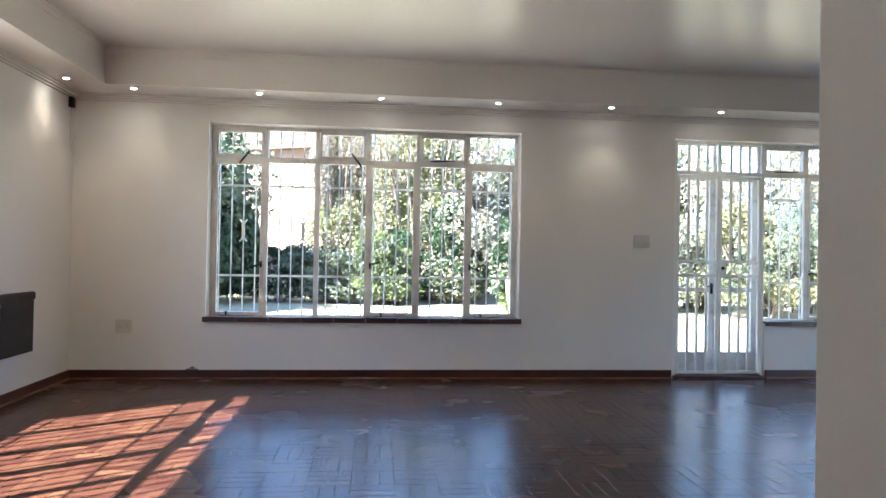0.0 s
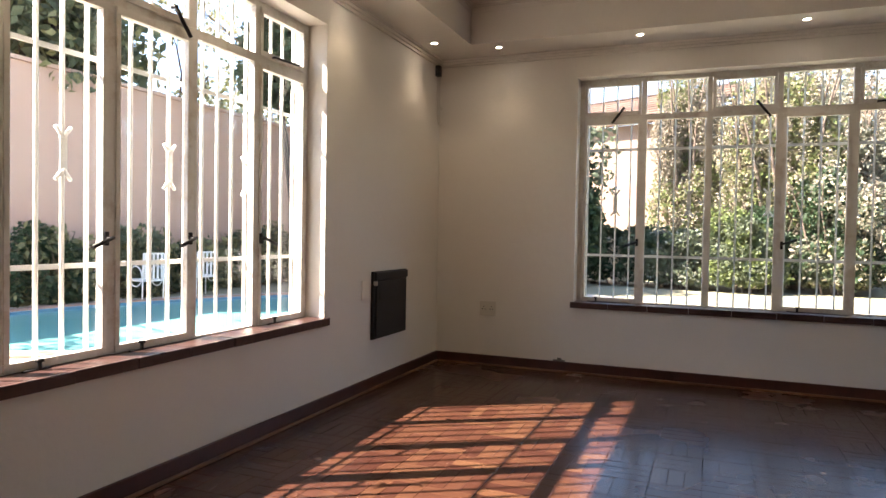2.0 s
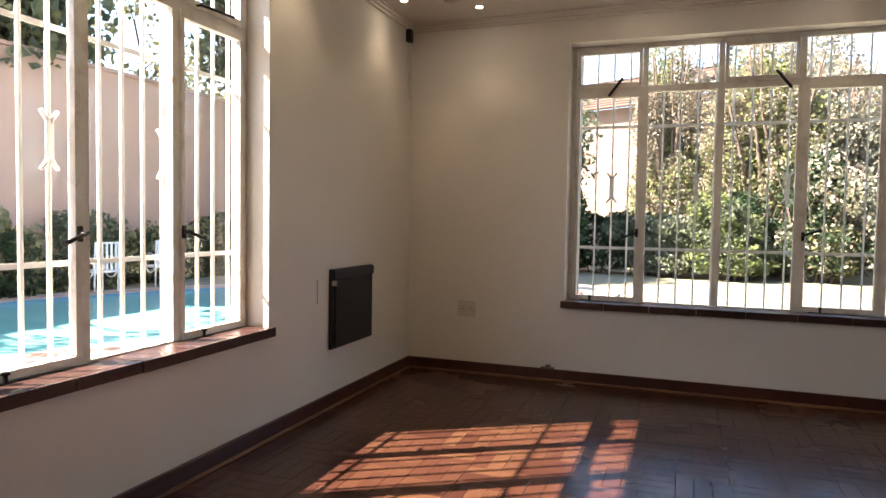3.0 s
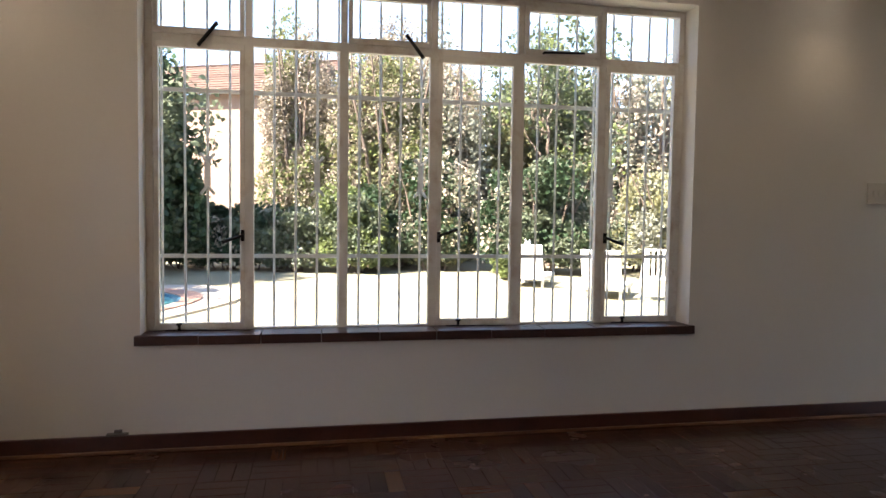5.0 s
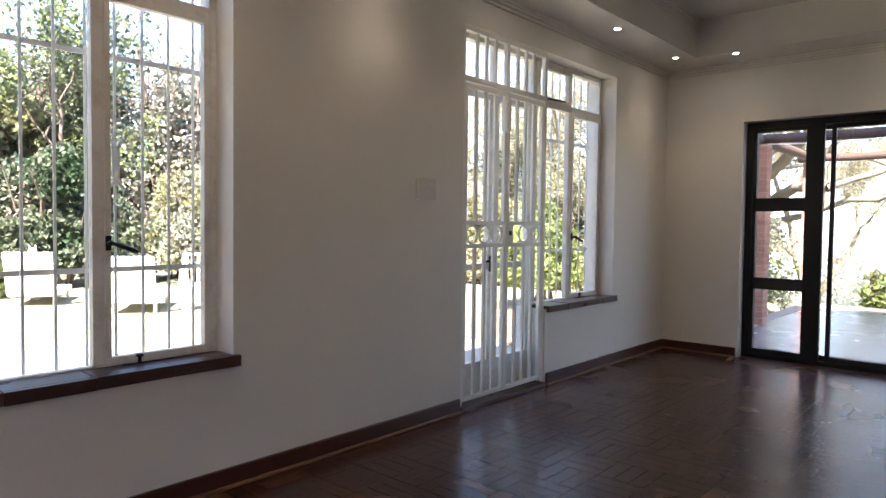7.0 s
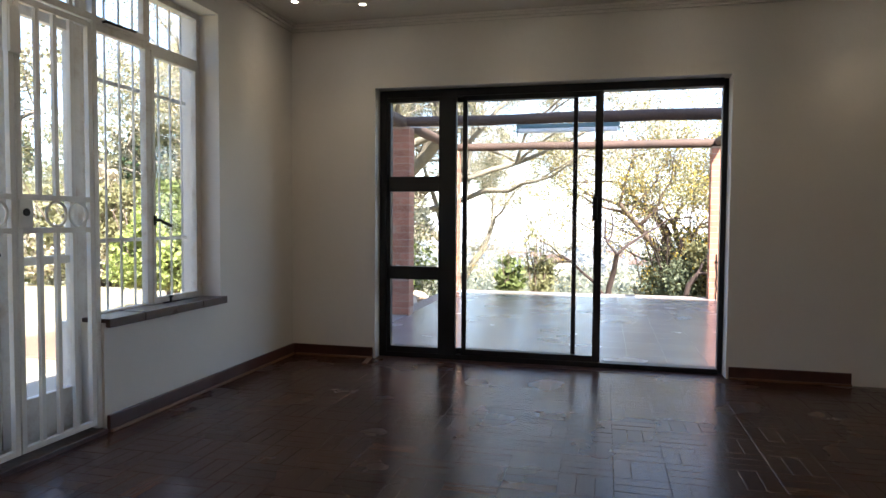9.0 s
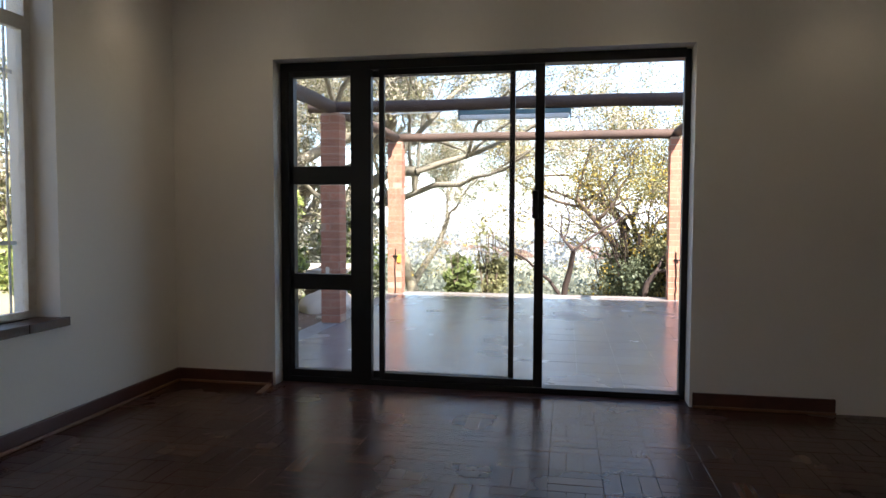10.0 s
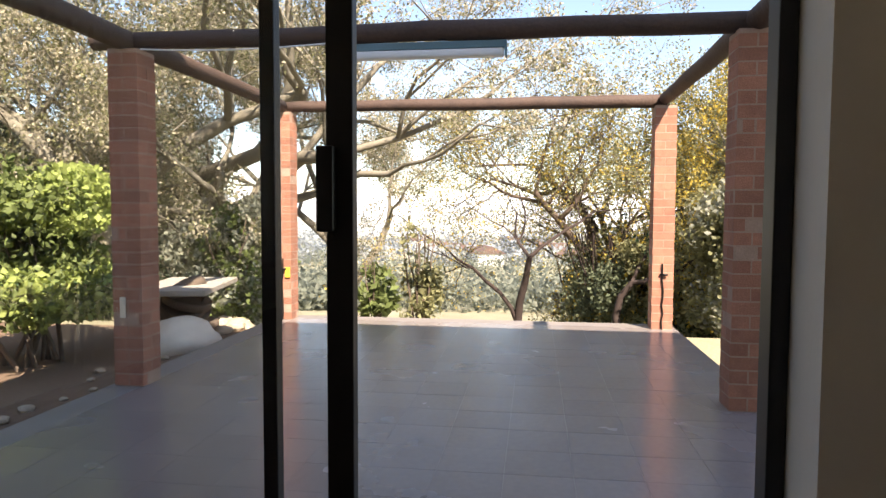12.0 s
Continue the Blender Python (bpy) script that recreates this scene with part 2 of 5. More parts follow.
# ceiling with a dropped band round the edge, its cove and a small cornice
bm = bmesh.new()
box(bm, XW - TW, XE + TW, YS - TW, YN + TW, TOP, TOP + 0.2)
box(bm, XW, XE, YS, YN, 2.985, TOP - 0.001)
BAND, BZ = 0.44, 2.665
box(bm, XW, XE, YN - BAND, YN, BZ, 2.984)
box(bm, XW, XW + BAND, YS, YN - BAND, BZ, 2.984)
box(bm, XE - BAND, XE, 1.47, YN - BAND, BZ, 2.984)
for i in range(5):
    a0 = i * math.pi / 10
    z0 = 2.984 - 0.07 + 0.07 * math.sin(a0)
    w = 0.07 * (1 - math.cos(a0)) + 0.004
    box(bm, XW + BAND, XE - BAND, YN - BAND - w, YN - BAND, z0, 2.984)
    box(bm, XW + BAND, XW + BAND + w, YS, YN - BAND, z0, 2.984)
tagged(part("ceiling", bm, CEIL), "cream painted ceiling with dropped edge band", "ceiling", kind="structure")
bm = bmesh.new()
for w, h in ((0.055, 0.018), (0.038, 0.036), (0.018, 0.055)):
    box(bm, XW, XE, YN - w, YN - 0.001, BZ - h, BZ - 0.001)
    box(bm, XW + 0.001, XW + w, YS, YN - w, BZ - h, BZ - 0.001)
    box(bm, XE - w, XE - 0.001, 1.47, YN - w, BZ - h, BZ - 0.001)
tagged(part("cornice", bm, CEIL), "thin stepped cream plaster cornice", "cornice", kind="structure")

# floor slab; parquet and tiles come last in the file
tagged(part("floor", one("f", (XW - 0.1, XE + 0.1, YS, YN + 0.1, -0.25, -0.012)), material("parquet_bed", (0.018, 0.008, 0.006), 0.7)), "dark reddish parquet block floor", "floor", kind="structure")


def skirting(name, x0, x1, y0, y1):
    bm = bmesh.new()
    box(bm, x0, x1, y0, y1, 0.0, 0.088, bevel=0.004)
    ob = tagged(part(name, bm, SKIRT), "red-brown varnished timber skirting board", "skirting", kind="structure")
    return ob


skirting("baseboard", XW + 0.001, DA - 0.02, YN - 0.022, YN - 0.001)
skirting("baseboard", DB + 0.01, XE - 0.001, YN - 0.022, YN - 0.001)
skirting("baseboard", XW + 0.001, XW + 0.022, YS, YN - 0.0225)
skirting("baseboard", XE - 0.022, XE - 0.001, SB + 0.015, YN - 0.0225)
skirting("baseboard", XE - 0.022, XE - 0.001, 2.87, SA - 0.015)


def bead(x0, x1, y0, y1):
    bm = bmesh.new()
    box(bm, x0, x1, y0, y1, 0.0, 0.017, bevel=0.006)
    tagged(part("trim", bm, QUAD), "worn timber quarter bead along the skirting", "trim", kind="structure")


bead(XW + 0.04, DA - 0.02, YN - 0.039, YN - 0.0225)
bead(DB + 0.01, XE - 0.04, YN - 0.039, YN - 0.0225)
bead(XW + 0.0225, XW + 0.039, YS, YN - 0.0395)
bead(XE - 0.039, XE - 0.0225, SB + 0.015, YN - 0.0395)
bead(XE - 0.039, XE - 0.0225, 2.87, SA - 0.015)


# ---- steel windows ----
def steel_window(name, width, panes, m, opens, tops, label, height=WZ1 - WZ0, transom=1.555):
    """A white steel window in its own plane: x along it, y outwards, z up from the sill; opens: casements (index: side of the hinge), tops: opening fanlights."""
    top = tagged(new(name), label, "window", kind="structure")
    top.matrix_world = m
    f = 0.035
    bm = bmesh.new()
    box(bm, 0, width, 0, 0.04, 0, f, bevel=0.003)
    box(bm, 0, width, 0, 0.04, height - f, height, bevel=0.003)
    box(bm, 0, f, 0, 0.04, f, height - f, bevel=0.003)
    box(bm, width - f, width, 0, 0.04, f, height - f, bevel=0.003)
    part("window_frame", bm, STEEL, top)
    part("transom", one("t", (f, width - f, 0.001, 0.039, transom - 0.024, transom + 0.024), bevel=0.003), STEEL, top)
    step = (width - f) / panes
    for i in range(1, panes):
        x = f / 2 + step * i
        part("mullion", one("m", (x - 0.024, x + 0.024, -0.001, 0.041, f, transom - 0.024), bevel=0.003), STEEL, top)
        part("mullion", one("m", (x - 0.018, x + 0.018, -0.001, 0.041, transom + 0.024, height - f), bevel=0.003), STEEL, top)
    for i in range(panes):
        xa, xb = f / 2 + step * i + 0.018, f / 2 + step * (i + 1) - 0.018
        for z0, z1, key in ((f, transom - 0.024, "low"), (transom + 0.024, height - f, "high")):
            sash = (key == "low" and i in opens) or (key == "high" and i in tops)
            pane = part("pane", one("p", (xa, xb, 0.018, 0.022, z0 - 0.005, z1 + 0.005)), GLASS, top)
            pane.visible_shadow = False
            if sash:
                bm = bmesh.new()
                s = 0.028
                box(bm, xa + 0.004, xb - 0.004, -0.008, 0.030, z0 - 0.006, z0 + s, bevel=0.003)
                box(bm, xa + 0.004, xb - 0.004, -0.008, 0.030, z1 - s, z1 + 0.006, bevel=0.003)
                box(bm, xa + 0.004, xa + s, -0.008, 0.030, z0 + s, z1 - s, bevel=0.003)
                box(bm, xb - s, xb - 0.004, -0.008, 0.030, z0 + s, z1 - s, bevel=0.003)
                sash_ob = part("casement" if key == "low" else "fanlight", bm, STEEL, top)
                if key == "low":
                    side, rise = (1 if opens[i] > 0 else -1), (1 if abs(opens[i]) > 1 else -1)
                    hx = xb - 0.014 if side > 0 else xa + 0.014
                    bm = bmesh.new()
                    box(bm, hx - 0.010, hx + 0.010, -0.020, -0.008, 0.50, 0.56, bevel=0.003)
                    rod(bm, (hx, -0.02, 0.53), (hx, -0.045, 0.53), 0.009)
                    rod(bm, (hx + side * 0.01, -0.045, 0.535), (hx - side * 0.10, -0.052, 0.535 + rise * 0.04), 0.008, 0.010)
                    part("handle", bm, HARDWARE, sash_ob, "black iron cockspur handle")
                    bm = bmesh.new()
                    rod(bm, (xa + 0.06, -0.030, 0.028), (xb - 0.06, -0.030, 0.022), 0.006)
                    rod(bm, (xa + 0.13, -0.03, 0.02), (xa + 0.13, -0.03, 0.058), 0.008)
                    rod(bm, (xa + 0.13, -0.03, 0.058), (xa + 0.13, -0.03, 0.068), 0.017, 0.014)
                    part("stay", bm, HARDWARE, sash_ob, "black casement stay with knob")
                else:
                    bm = bmesh.new()
                    tilt = tops[i]
                    cx = (xa + xb) / 2 + (0.09 if tilt else 0.0)
                    if tilt == 0:
                        rod(bm, (cx - 0.12, -0.03, z0 + 0.006), (cx + 0.12, -0.03, z0 + 0.016), 0.007)
                        rod(bm, (cx - 0.12, -0.008, z0 + 0.006), (cx - 0.12, -0.035, z0 + 0.006), 0.007)
                    else:
                        rod(bm, (cx, -0.03, z0 + 0.05), (cx - tilt * 0.09, -0.04, z0 - 0.07), 0.010)
                        rod(bm, (cx, -0.008, z0 + 0.05), (cx, -0.04, z0 + 0.05), 0.009)
                    part("stay", bm, HARDWARE, sash_ob, "black fanlight peg stay")
    return top


def burglar_bars(width, height, count, m, rails, marks, r=0.0065):
    """Round upright bars with flat rails and forked ornaments, fixed in the outer half of the opening."""
    top = tagged(new("burglar_bars"), "white painted steel burglar bars outside the window", "burglar bars")
    top.matrix_world = m
    me = mesh_of("bar", rod(bmesh.new(), (0, 0, 0.004), (0, 0, height - 0.004), r, sides=8), BARPAINT)
    step = width / count
    for i in range(count):
        piece("bar", me, top, Matrix.Translation((step * (i + 0.5), 0, 0)))
    for z in rails:
        part("rail", one("r", (0.003, width - 0.003, 0.006, 0.012, z - 0.011, z + 0.011)), BARPAINT, top)
    for i, z in marks:
        x = step * (i + 0.5)
        bm = bmesh.new()
        box(bm, x - 0.016, x + 0.016, -0.012, -0.007, z - 0.075, z + 0.075)
        for s in (-1, 1):
            rod(bm, (x, -0.007, z + 0.065), (x + s * 0.036, -0.007, z + 0.11), 0.010, 0.008, 6)
            rod(bm, (x, -0.007, z - 0.065), (x + s * 0.036, -0.007, z - 0.11), 0.010, 0.008, 6)
        part("ornament", bm, BARPAINT, top)
    return top


def slate_sill(name, width, m, cut=0.0):
    top = tagged(new(name), "dark polished slate window sill", "sill", kind="structure")
    top.matrix_world = m
    n = max(1, round(width / 0.31))
    for i in range(n):
        a, b = width * i / n + 0.0015, width * (i + 1) / n - 0.0015
        dz = random.uniform(-0.002, 0.002)
        front = -0.172 + random.uniform(-0.004, 0.004)
        bm = one("s", (a, b, front + 0.028, 0.0, 0.001, 0.026 + dz), bevel=0.003)
        box(bm, a, b, front, front + 0.0275, -0.022, 0.026 + dz, bevel=0.003)
        part("tile", bm, SILL, top)
    return top


RX = Matrix.Rotation(radians(90), 4, "Z")
FY = 0.14
steel_window("window_1", W1B - W1A, 6, pose(W1A, YN + FY, WZ0), {0: 1, 3: -2, 5: -1}, {0: 1, 2: -1, 4: 0}, "white steel casement window overlooking the garden")
burglar_bars(W1B - W1A, WZ1 - WZ0, 26, pose(W1A, YN + 0.245, WZ0), (0.414, 1.306), ((2, 0.86), (7, 0.86), (12, 0.86), (17, 0.86), (22, 0.86)))
slate_sill("window_sill_1", W1B - W1A + 0.05, pose(W1A - 0.025, YN + FY - 0.001, WZ0))
steel_window("window_2", VB - VA, 6, Matrix.Translation((XW - FY, VA, WZ0)) @ RX, {0: 1, 2: 1, 3: 1, 5: -1}, {0: 1, 3: -1, 5: 0}, "white steel casement window overlooking the pool")
burglar_bars(VB - VA, WZ1 - WZ0, 26, Matrix.Translation((XW - 0.215, VA, WZ0)) @ RX, (0.414, 1.306), ((1, 0.88), (6, 0.88), (11, 0.88), (16, 0.88), (21, 0.88)), r=0.0098)
slate_sill("window_sill_2", VB - VA + 0.05, Matrix.Translation((XW - FY + 0.001, VA - 0.025, WZ0)) @ RX)
steel_window("window_3", W2B - DB - 0.03, 2, pose(DB + 0.03, YN + FY, WZ0), {1: -1}, {0: 0}, "white narrow steel window beside the garden door")
burglar_bars(W2B - DB - 0.03, WZ1 - WZ0, 9, pose(DB + 0.03, YN + 0.245, WZ0), (0.414, 1.306), ())
slate_sill("window_sill_3", W2B - DB + 0.03, pose(DB + 0.004, YN + FY - 0.001, WZ0))


# ---- garden door with its security gate ----
def garden_door():
    top = tagged(new("door_1"), "white steel double garden door, closed", "door", kind="structure")
    top.matrix_world = pose(DA, YN + FY, 0.0)
    w, h, tr = DB - DA + 0.03, WZ1, 2.11
    bm = bmesh.new()
    box(bm, 0, 0.035, 0, 0.04, 0.0, h, bevel=0.003)
    box(bm, w - 0.035, w, 0, 0.04, 0.0, h, bevel=0.003)
    box(bm, 0.035, w - 0.035, 0, 0.04, h - 0.035, h, bevel=0.003)
    box(bm, 0.035, w - 0.035, 0, 0.04, tr - 0.02, tr + 0.025, bevel=0.003)
    box(bm, 0.035, w - 0.035, 0, 0.05, 0.001, 0.05, bevel=0.003)
    part("door_frame", bm, STEEL, top)
    part("mullion", one("m", (w / 2 - 0.016, w / 2 + 0.016, 0.002, 0.038, tr + 0.025, h - 0.035), bevel=0.003), STEEL, top)
    for a, b in ((0.037, w / 2 - 0.002), (w / 2 + 0.002, w - 0.037)):
        leaf_bm = bmesh.new()
        box(leaf_bm, a, a + 0.055, -0.004, 0.032, 0.052, tr - 0.022, bevel=0.003)
        box(leaf_bm, b - 0.055, b, -0.004, 0.032, 0.052, tr - 0.022, bevel=0.003)
        box(leaf_bm, a + 0.055, b - 0.055, -0.004, 0.032, 0.052, 0.25, bevel=0.003)
        box(leaf_bm, a + 0.055, b - 0.055, -0.004, 0.032, 0.88, 0.92, bevel=0.003)
        box(leaf_bm, a + 0.055, b - 0.055, -0.004, 0.032, tr - 0.07, tr - 0.022, bevel=0.003)
        leaf = part("door_leaf", leaf_bm, STEEL, top)
        for z0, z1 in ((0.25, 0.88), (0.92, tr - 0.07)):
            p = part("pane", one("p", (a + 0.052, b - 0.052, 0.012, 0.016, z0, z1)), GLASS, leaf)
            p.visible_shadow = False
        p = part("pane", one("p", (a, b, 0.012, 0.016, tr + 0.022, h - 0.03)), GLASS, top)
        p.visible_shadow = False
    bm = bmesh.new()
    box(bm, w / 2 - 0.045, w / 2 - 0.020, -0.02, -0.004, 0.86, 0.97, bevel=0.004)
    rod(bm, (w / 2 - 0.033, -0.012, 0.94), (w / 2 - 0.033, -0.045, 0.94), 0.008)
    rod(bm, (w / 2 - 0.033, -0.045, 0.94), (w / 2 - 0.13, -0.045, 0.935), 0.008)
    part("door_handle", bm, HARDWARE, top)


def security_gate():
    top = tagged(new("security_gate"), "white painted steel security gate with ring band", "security gate")
    top.matrix_world = pose(DA, YN, 0.0)
    w = DB - DA
    t = 0.011
    bm = bmesh.new()
    box(bm, 0.004, 0.034, 0.012, 0.042, 0.03, WZ1 - 0.01, bevel=0.002)
    box(bm, w - 0.034, w - 0.004, 0.012, 0.042, 0.03, WZ1 - 0.01, bevel=0.002)
    box(bm, 0.034, w - 0.034, 0.012, 0.042, WZ1 - 0.04, WZ1 - 0.01, bevel=0.002)
    box(bm, 0.034, w - 0.034, 0.012, 0.042, 2.09, 2.125, bevel=0.002)
    box(bm, w / 2 - 0.018, w / 2 + 0.018, 0.012, 0.042, 2.125, WZ1 - 0.04, bevel=0.002)
    part("gate_frame", bm, BARPAINT, top)
    for k in range(2):
        a, b = (0.038, w / 2 - 0.004) if k == 0 else (w / 2 + 0.004, w - 0.038)
        bm = bmesh.new()
        for z in (0.05, 1.035, 1.185, 2.05):
            box(bm, a + 0.026, b - 0.026, 0.014, 0.040, z, z + 0.026, bevel=0.002)
        box(bm, a, a + 0.026, 0.014, 0.040, 0.05, 2.076, bevel=0.002)
        box(bm, b - 0.026, b, 0.014, 0.040, 0.05, 2.076, bevel=0.002)
        leaf = part("gate_leaf", bm, BARPAINT, top)
        n = 3
        for i in range(n):
            x = a + 0.026 + (b - a - 0.052) * (i + 1) / (n + 1)
            for z0, z1 in ((0.076, 1.035), (1.211, 2.05)):
                part("bar", one("b", (x - t, x + t, 0.018, 0.036, z0, z1)), BARPAINT, leaf)
            part("bar", one("b", (x - t, x + t, 0.018, 0.036, 2.125, WZ1 - 0.04)), BARPAINT, top)
        rr = 0.058
        for i in range(3):
            x = a + 0.026 + (b - a - 0.052) * (i + 0.5) / 3
            if k == 1 and i == 0:
                part("lock_box", one("l", (a + 0.004, a + 0.075, 0.008, 0.046, 1.061, 1.185), bevel=0.003), BARPAINT, leaf)
                bm = rod(bmesh.new(), (a + 0.036, 0.002, 1.13), (a + 0.036, 0.012, 1.13), 0.017, sides=12)
                part("lock_cylinder", bm, HARDWARE, leaf)
                continue
            part("ring", ring(bmesh.new(), (x, 0.027, 1.123), rr, 0.007), BARPAINT, leaf)
    part("upper_lock", one("u", (w / 2 - 0.028, w / 2 + 0.028, 0.004, 0.046, 1.82, 2.02), bevel=0.004), BARPAINT, top)


garden_door()
security_gate()
tagged(part("threshold", one("t", (DA + 0.002, DB - 0.002, YN - 0.02, YN + FY - 0.002, -0.01, 0.024), bevel=0.004), SILL), "dark worn door threshold", "threshold", kind="structure")


# ---- sliding door ----
def sliding_door():
    top = tagged(new("door_2"), "dark aluminium sliding door standing open with sidelight", "door", kind="structure")
    xf = XE + 0.11
    bm = bmesh.new()
    box(bm, xf + 0.035, xf + 0.10, SA + 0.002, SA + 0.038, 0.0, SZ - 0.002, bevel=0.003)
    box(bm, xf, xf + 0.10, SB - 0.060, SB - 0.002, 0.0, SZ - 0.002, bevel=0.003)
    box(bm, xf, xf + 0.10, SA + 0.038, SB - 0.060, SZ - 0.060, SZ - 0.002, bevel=0.003)
    box(bm, xf, xf + 0.10, SA + 0.038, SB - 0.060, 0.0, 0.038, bevel=0.003)
    box(bm, xf - 0.004, xf + 0.05, 5.655, 5.795, 0.038, SZ - 0.060, bevel=0.003)
    part("door_frame", bm, BLACK, top)
    # sidelight with two rails
    side = bmesh.new()
    for z0, z1 in ((0.038, 0.085), (0.63, 0.735), (1.335, 1.455), (2.045, SZ - 0.060)):
        box(side, xf + 0.006, xf + 0.066, 5.797, SB - 0.061, z0, z1, bevel=0.003)
    box(side, xf + 0.006, xf + 0.066, 6.195, SB - 0.061, 0.085, 2.045, bevel=0.003)
    sl = part("sidelight", side, BLACK, top)
    for z0, z1 in ((0.08, 0.635), (0.73, 1.34), (1.45, 2.05)):
        p = part("pane", one("p", (xf + 0.032, xf + 0.037, 5.79, 6.20, z0, z1)), GLASS, sl)
        p.visible_shadow = False
    for nm, x, ya, yb, sa, sb in (("fixed_panel", xf + 0.052, 4.721, 5.715, 0.034, 0.03), ("sliding_panel", xf + 0.006, 4.534, 5.605, 0.058, 0.035)):
        bm = bmesh.new()
        box(bm, x, x + 0.036, ya, ya + sa, 0.040, SZ - 0.063, bevel=0.003)
        box(bm, x, x + 0.036, yb - sb, yb, 0.040, SZ - 0.063, bevel=0.003)
        box(bm, x, x + 0.036, ya + sa, yb - sb, SZ - 0.100, SZ - 0.063, bevel=0.003)
        box(bm, x, x + 0.036, ya + sa, yb - sb, 0.040, 0.085, bevel=0.003)
        pl = part(nm, bm, BLACK, top)
        p = part("pane", one("p", (x + 0.016, x + 0.020, ya + sa - 0.005, yb - sb + 0.005, 0.08, SZ - 0.095)), GLASS, pl)
        p.visible_shadow = False
        if nm == "sliding_panel":
            bm = one("h", (x - 0.03, x - 0.001, 4.568, 4.605, 1.113, 1.289), bevel=0.005)
            part("door_handle", bm, BLACK, pl)
    return top


sliding_door()
tagged(part("threshold", one("t", (XE + 0.001, XE + TW - 0.002, SA + 0.002, SB - 0.002, -0.002, -0.0005)), SILL), "dark door threshold strip", "threshold", kind="structure")

# ---- unseen block over the house, added to cast the patio's shade ----
tagged(part("upper_storey", one("u", (XE - 6.0, XE + 0.3, YS - 1.5, 4.85, TOP + 0.21, 6.75)), WALL), "unseen plain cream block added to shade the patio", "house wall", kind="structure")

# ---- patio ----
PZ = -0.12
PX0, PX1, PY0, PY1 = XE + TW, 13.42, 2.62, 7.22


def brick_column(x, y, h, label):
    """A one-brick square column, laid course by course."""
    top = tagged(new("brick_column"), label, "column", group="patio columns")
    top.matrix_world = pose(x, y, PZ)
    part("core", one("c", (-0.1105, 0.1105, -0.1105, 0.1105, 0.0, h)), MORTAR, top)
    course = 0.0886
    n = int(h / course)
    for i in range(n):
        turn = Matrix.Rotation(radians(90 * (i % 2)), 4, "Z")
        for s in (-1, 1):
            j = pose(random.uniform(-0.002, 0.002), random.uniform(-0.002, 0.002), i * course + 0.006, 0, 0, random.uniform(-0.6, 0.6))
            piece("brick", BRICK_ME, top, j @ turn @ Matrix.Translation((0, s * 0.0585, 0)))
    return top


BRICK_ME = mesh_of("brick", one("b", (-0.113, 0.113, -0.0535, 0.0535, 0, 0.078)), BRICK)
for x, y, lab in ((10.16, 7.066, "red brick patio column in shade with white tag"), (13.18, 7.088, "sunlit red brick patio column with cable"),
                  (10.16, 2.80, "red brick patio column in shade"), (13.18, 2.776, "sunlit red brick patio column with cable")):
    brick_column(x, y, 2.42, lab)


def pole(name, a, b, r, label):
    bm = bmesh.new()
    a, b = Vector(a), Vector(b)
    n = 10
    pts = [a.lerp(b, i / n) + Vector((0, 0, random.uniform(-0.008, 0.008))) for i in range(n + 1)]
    q = (b - a).to_track_quat("Z", "Y").to_matrix()
    rows = []
    for i, p in enumerate(pts):
        rr = r * (1.08 - 0.16 * i / n) * random.uniform(0.97, 1.03)
        rows.append([bm.verts.new(p + q @ Vector((rr * math.cos(k * math.pi / 6), rr * math.sin(k * math.pi / 6), 0))) for k in range(12)])
    for i in range(n):
        for k in range(12):
            f = bm.faces.new((rows[i][k], rows[i][(k + 1) % 12], rows[i + 1][(k + 1) % 12], rows[i + 1][k]))
            f.smooth = True
    bm.faces.new(rows[0][::-1])
    bm.faces.new(rows[-1])
    return tagged(part(name, bm, POLE), label, "beam", group="pergola poles")


PT = PZ + 2.42
pole("pergola_pole", (PX0 + 0.02, 7.07, PT + 0.075), (13.1, 7.085, PT + 0.07), 0.075, "dark round timber pole along the pergola side")
pole("pergola_pole", (PX0 + 0.02, 2.80, PT + 0.075), (13.1, 2.78, PT + 0.07), 0.075, "dark round timber pole along the pergola side")
pole("pergola_pole", (13.18, 2.76, PT + 0.066), (13.18, 7.30, PT + 0.066), 0.068, "brown round timber pole across the pergola end")
pole("pergola_pole", (10.15, 2.40, PT + 0.07), (10.15, 7.35, PT + 0.07), 0.068, "dark round timber pole across the pergola")


def batten_lamp():
    top = tagged(new("fluorescent_lamp"), "teal-topped fluorescent batten lamp under the pole", "lamp")
    top.matrix_world = pose(10.17, 4.975, PT - 0.05)
    part("housing", one("h", (-0.04, 0.04, -0.62, 0.62, 0.0, 0.05), bevel=0.006), TEAL, top)
    part("diffuser", one("d", (-0.045, 0.045, -0.60, 0.60, -0.055, -0.001), bevel=0.018), DIFFUSER, top, "white plastic diffuser")
    for y in (-0.62, 0.605):
        part("end_cap", one("e", (-0.047, 0.047, y, y + 0.015, -0.057, 0.004), bevel=0.004), TEAL, top)
    for y in (-0.4, 0.4):
        part("bracket", rod(bmesh.new(), (0, y, 0.05), (0, y, 0.07), 0.012), HARDWARE, top)


batten_lamp()



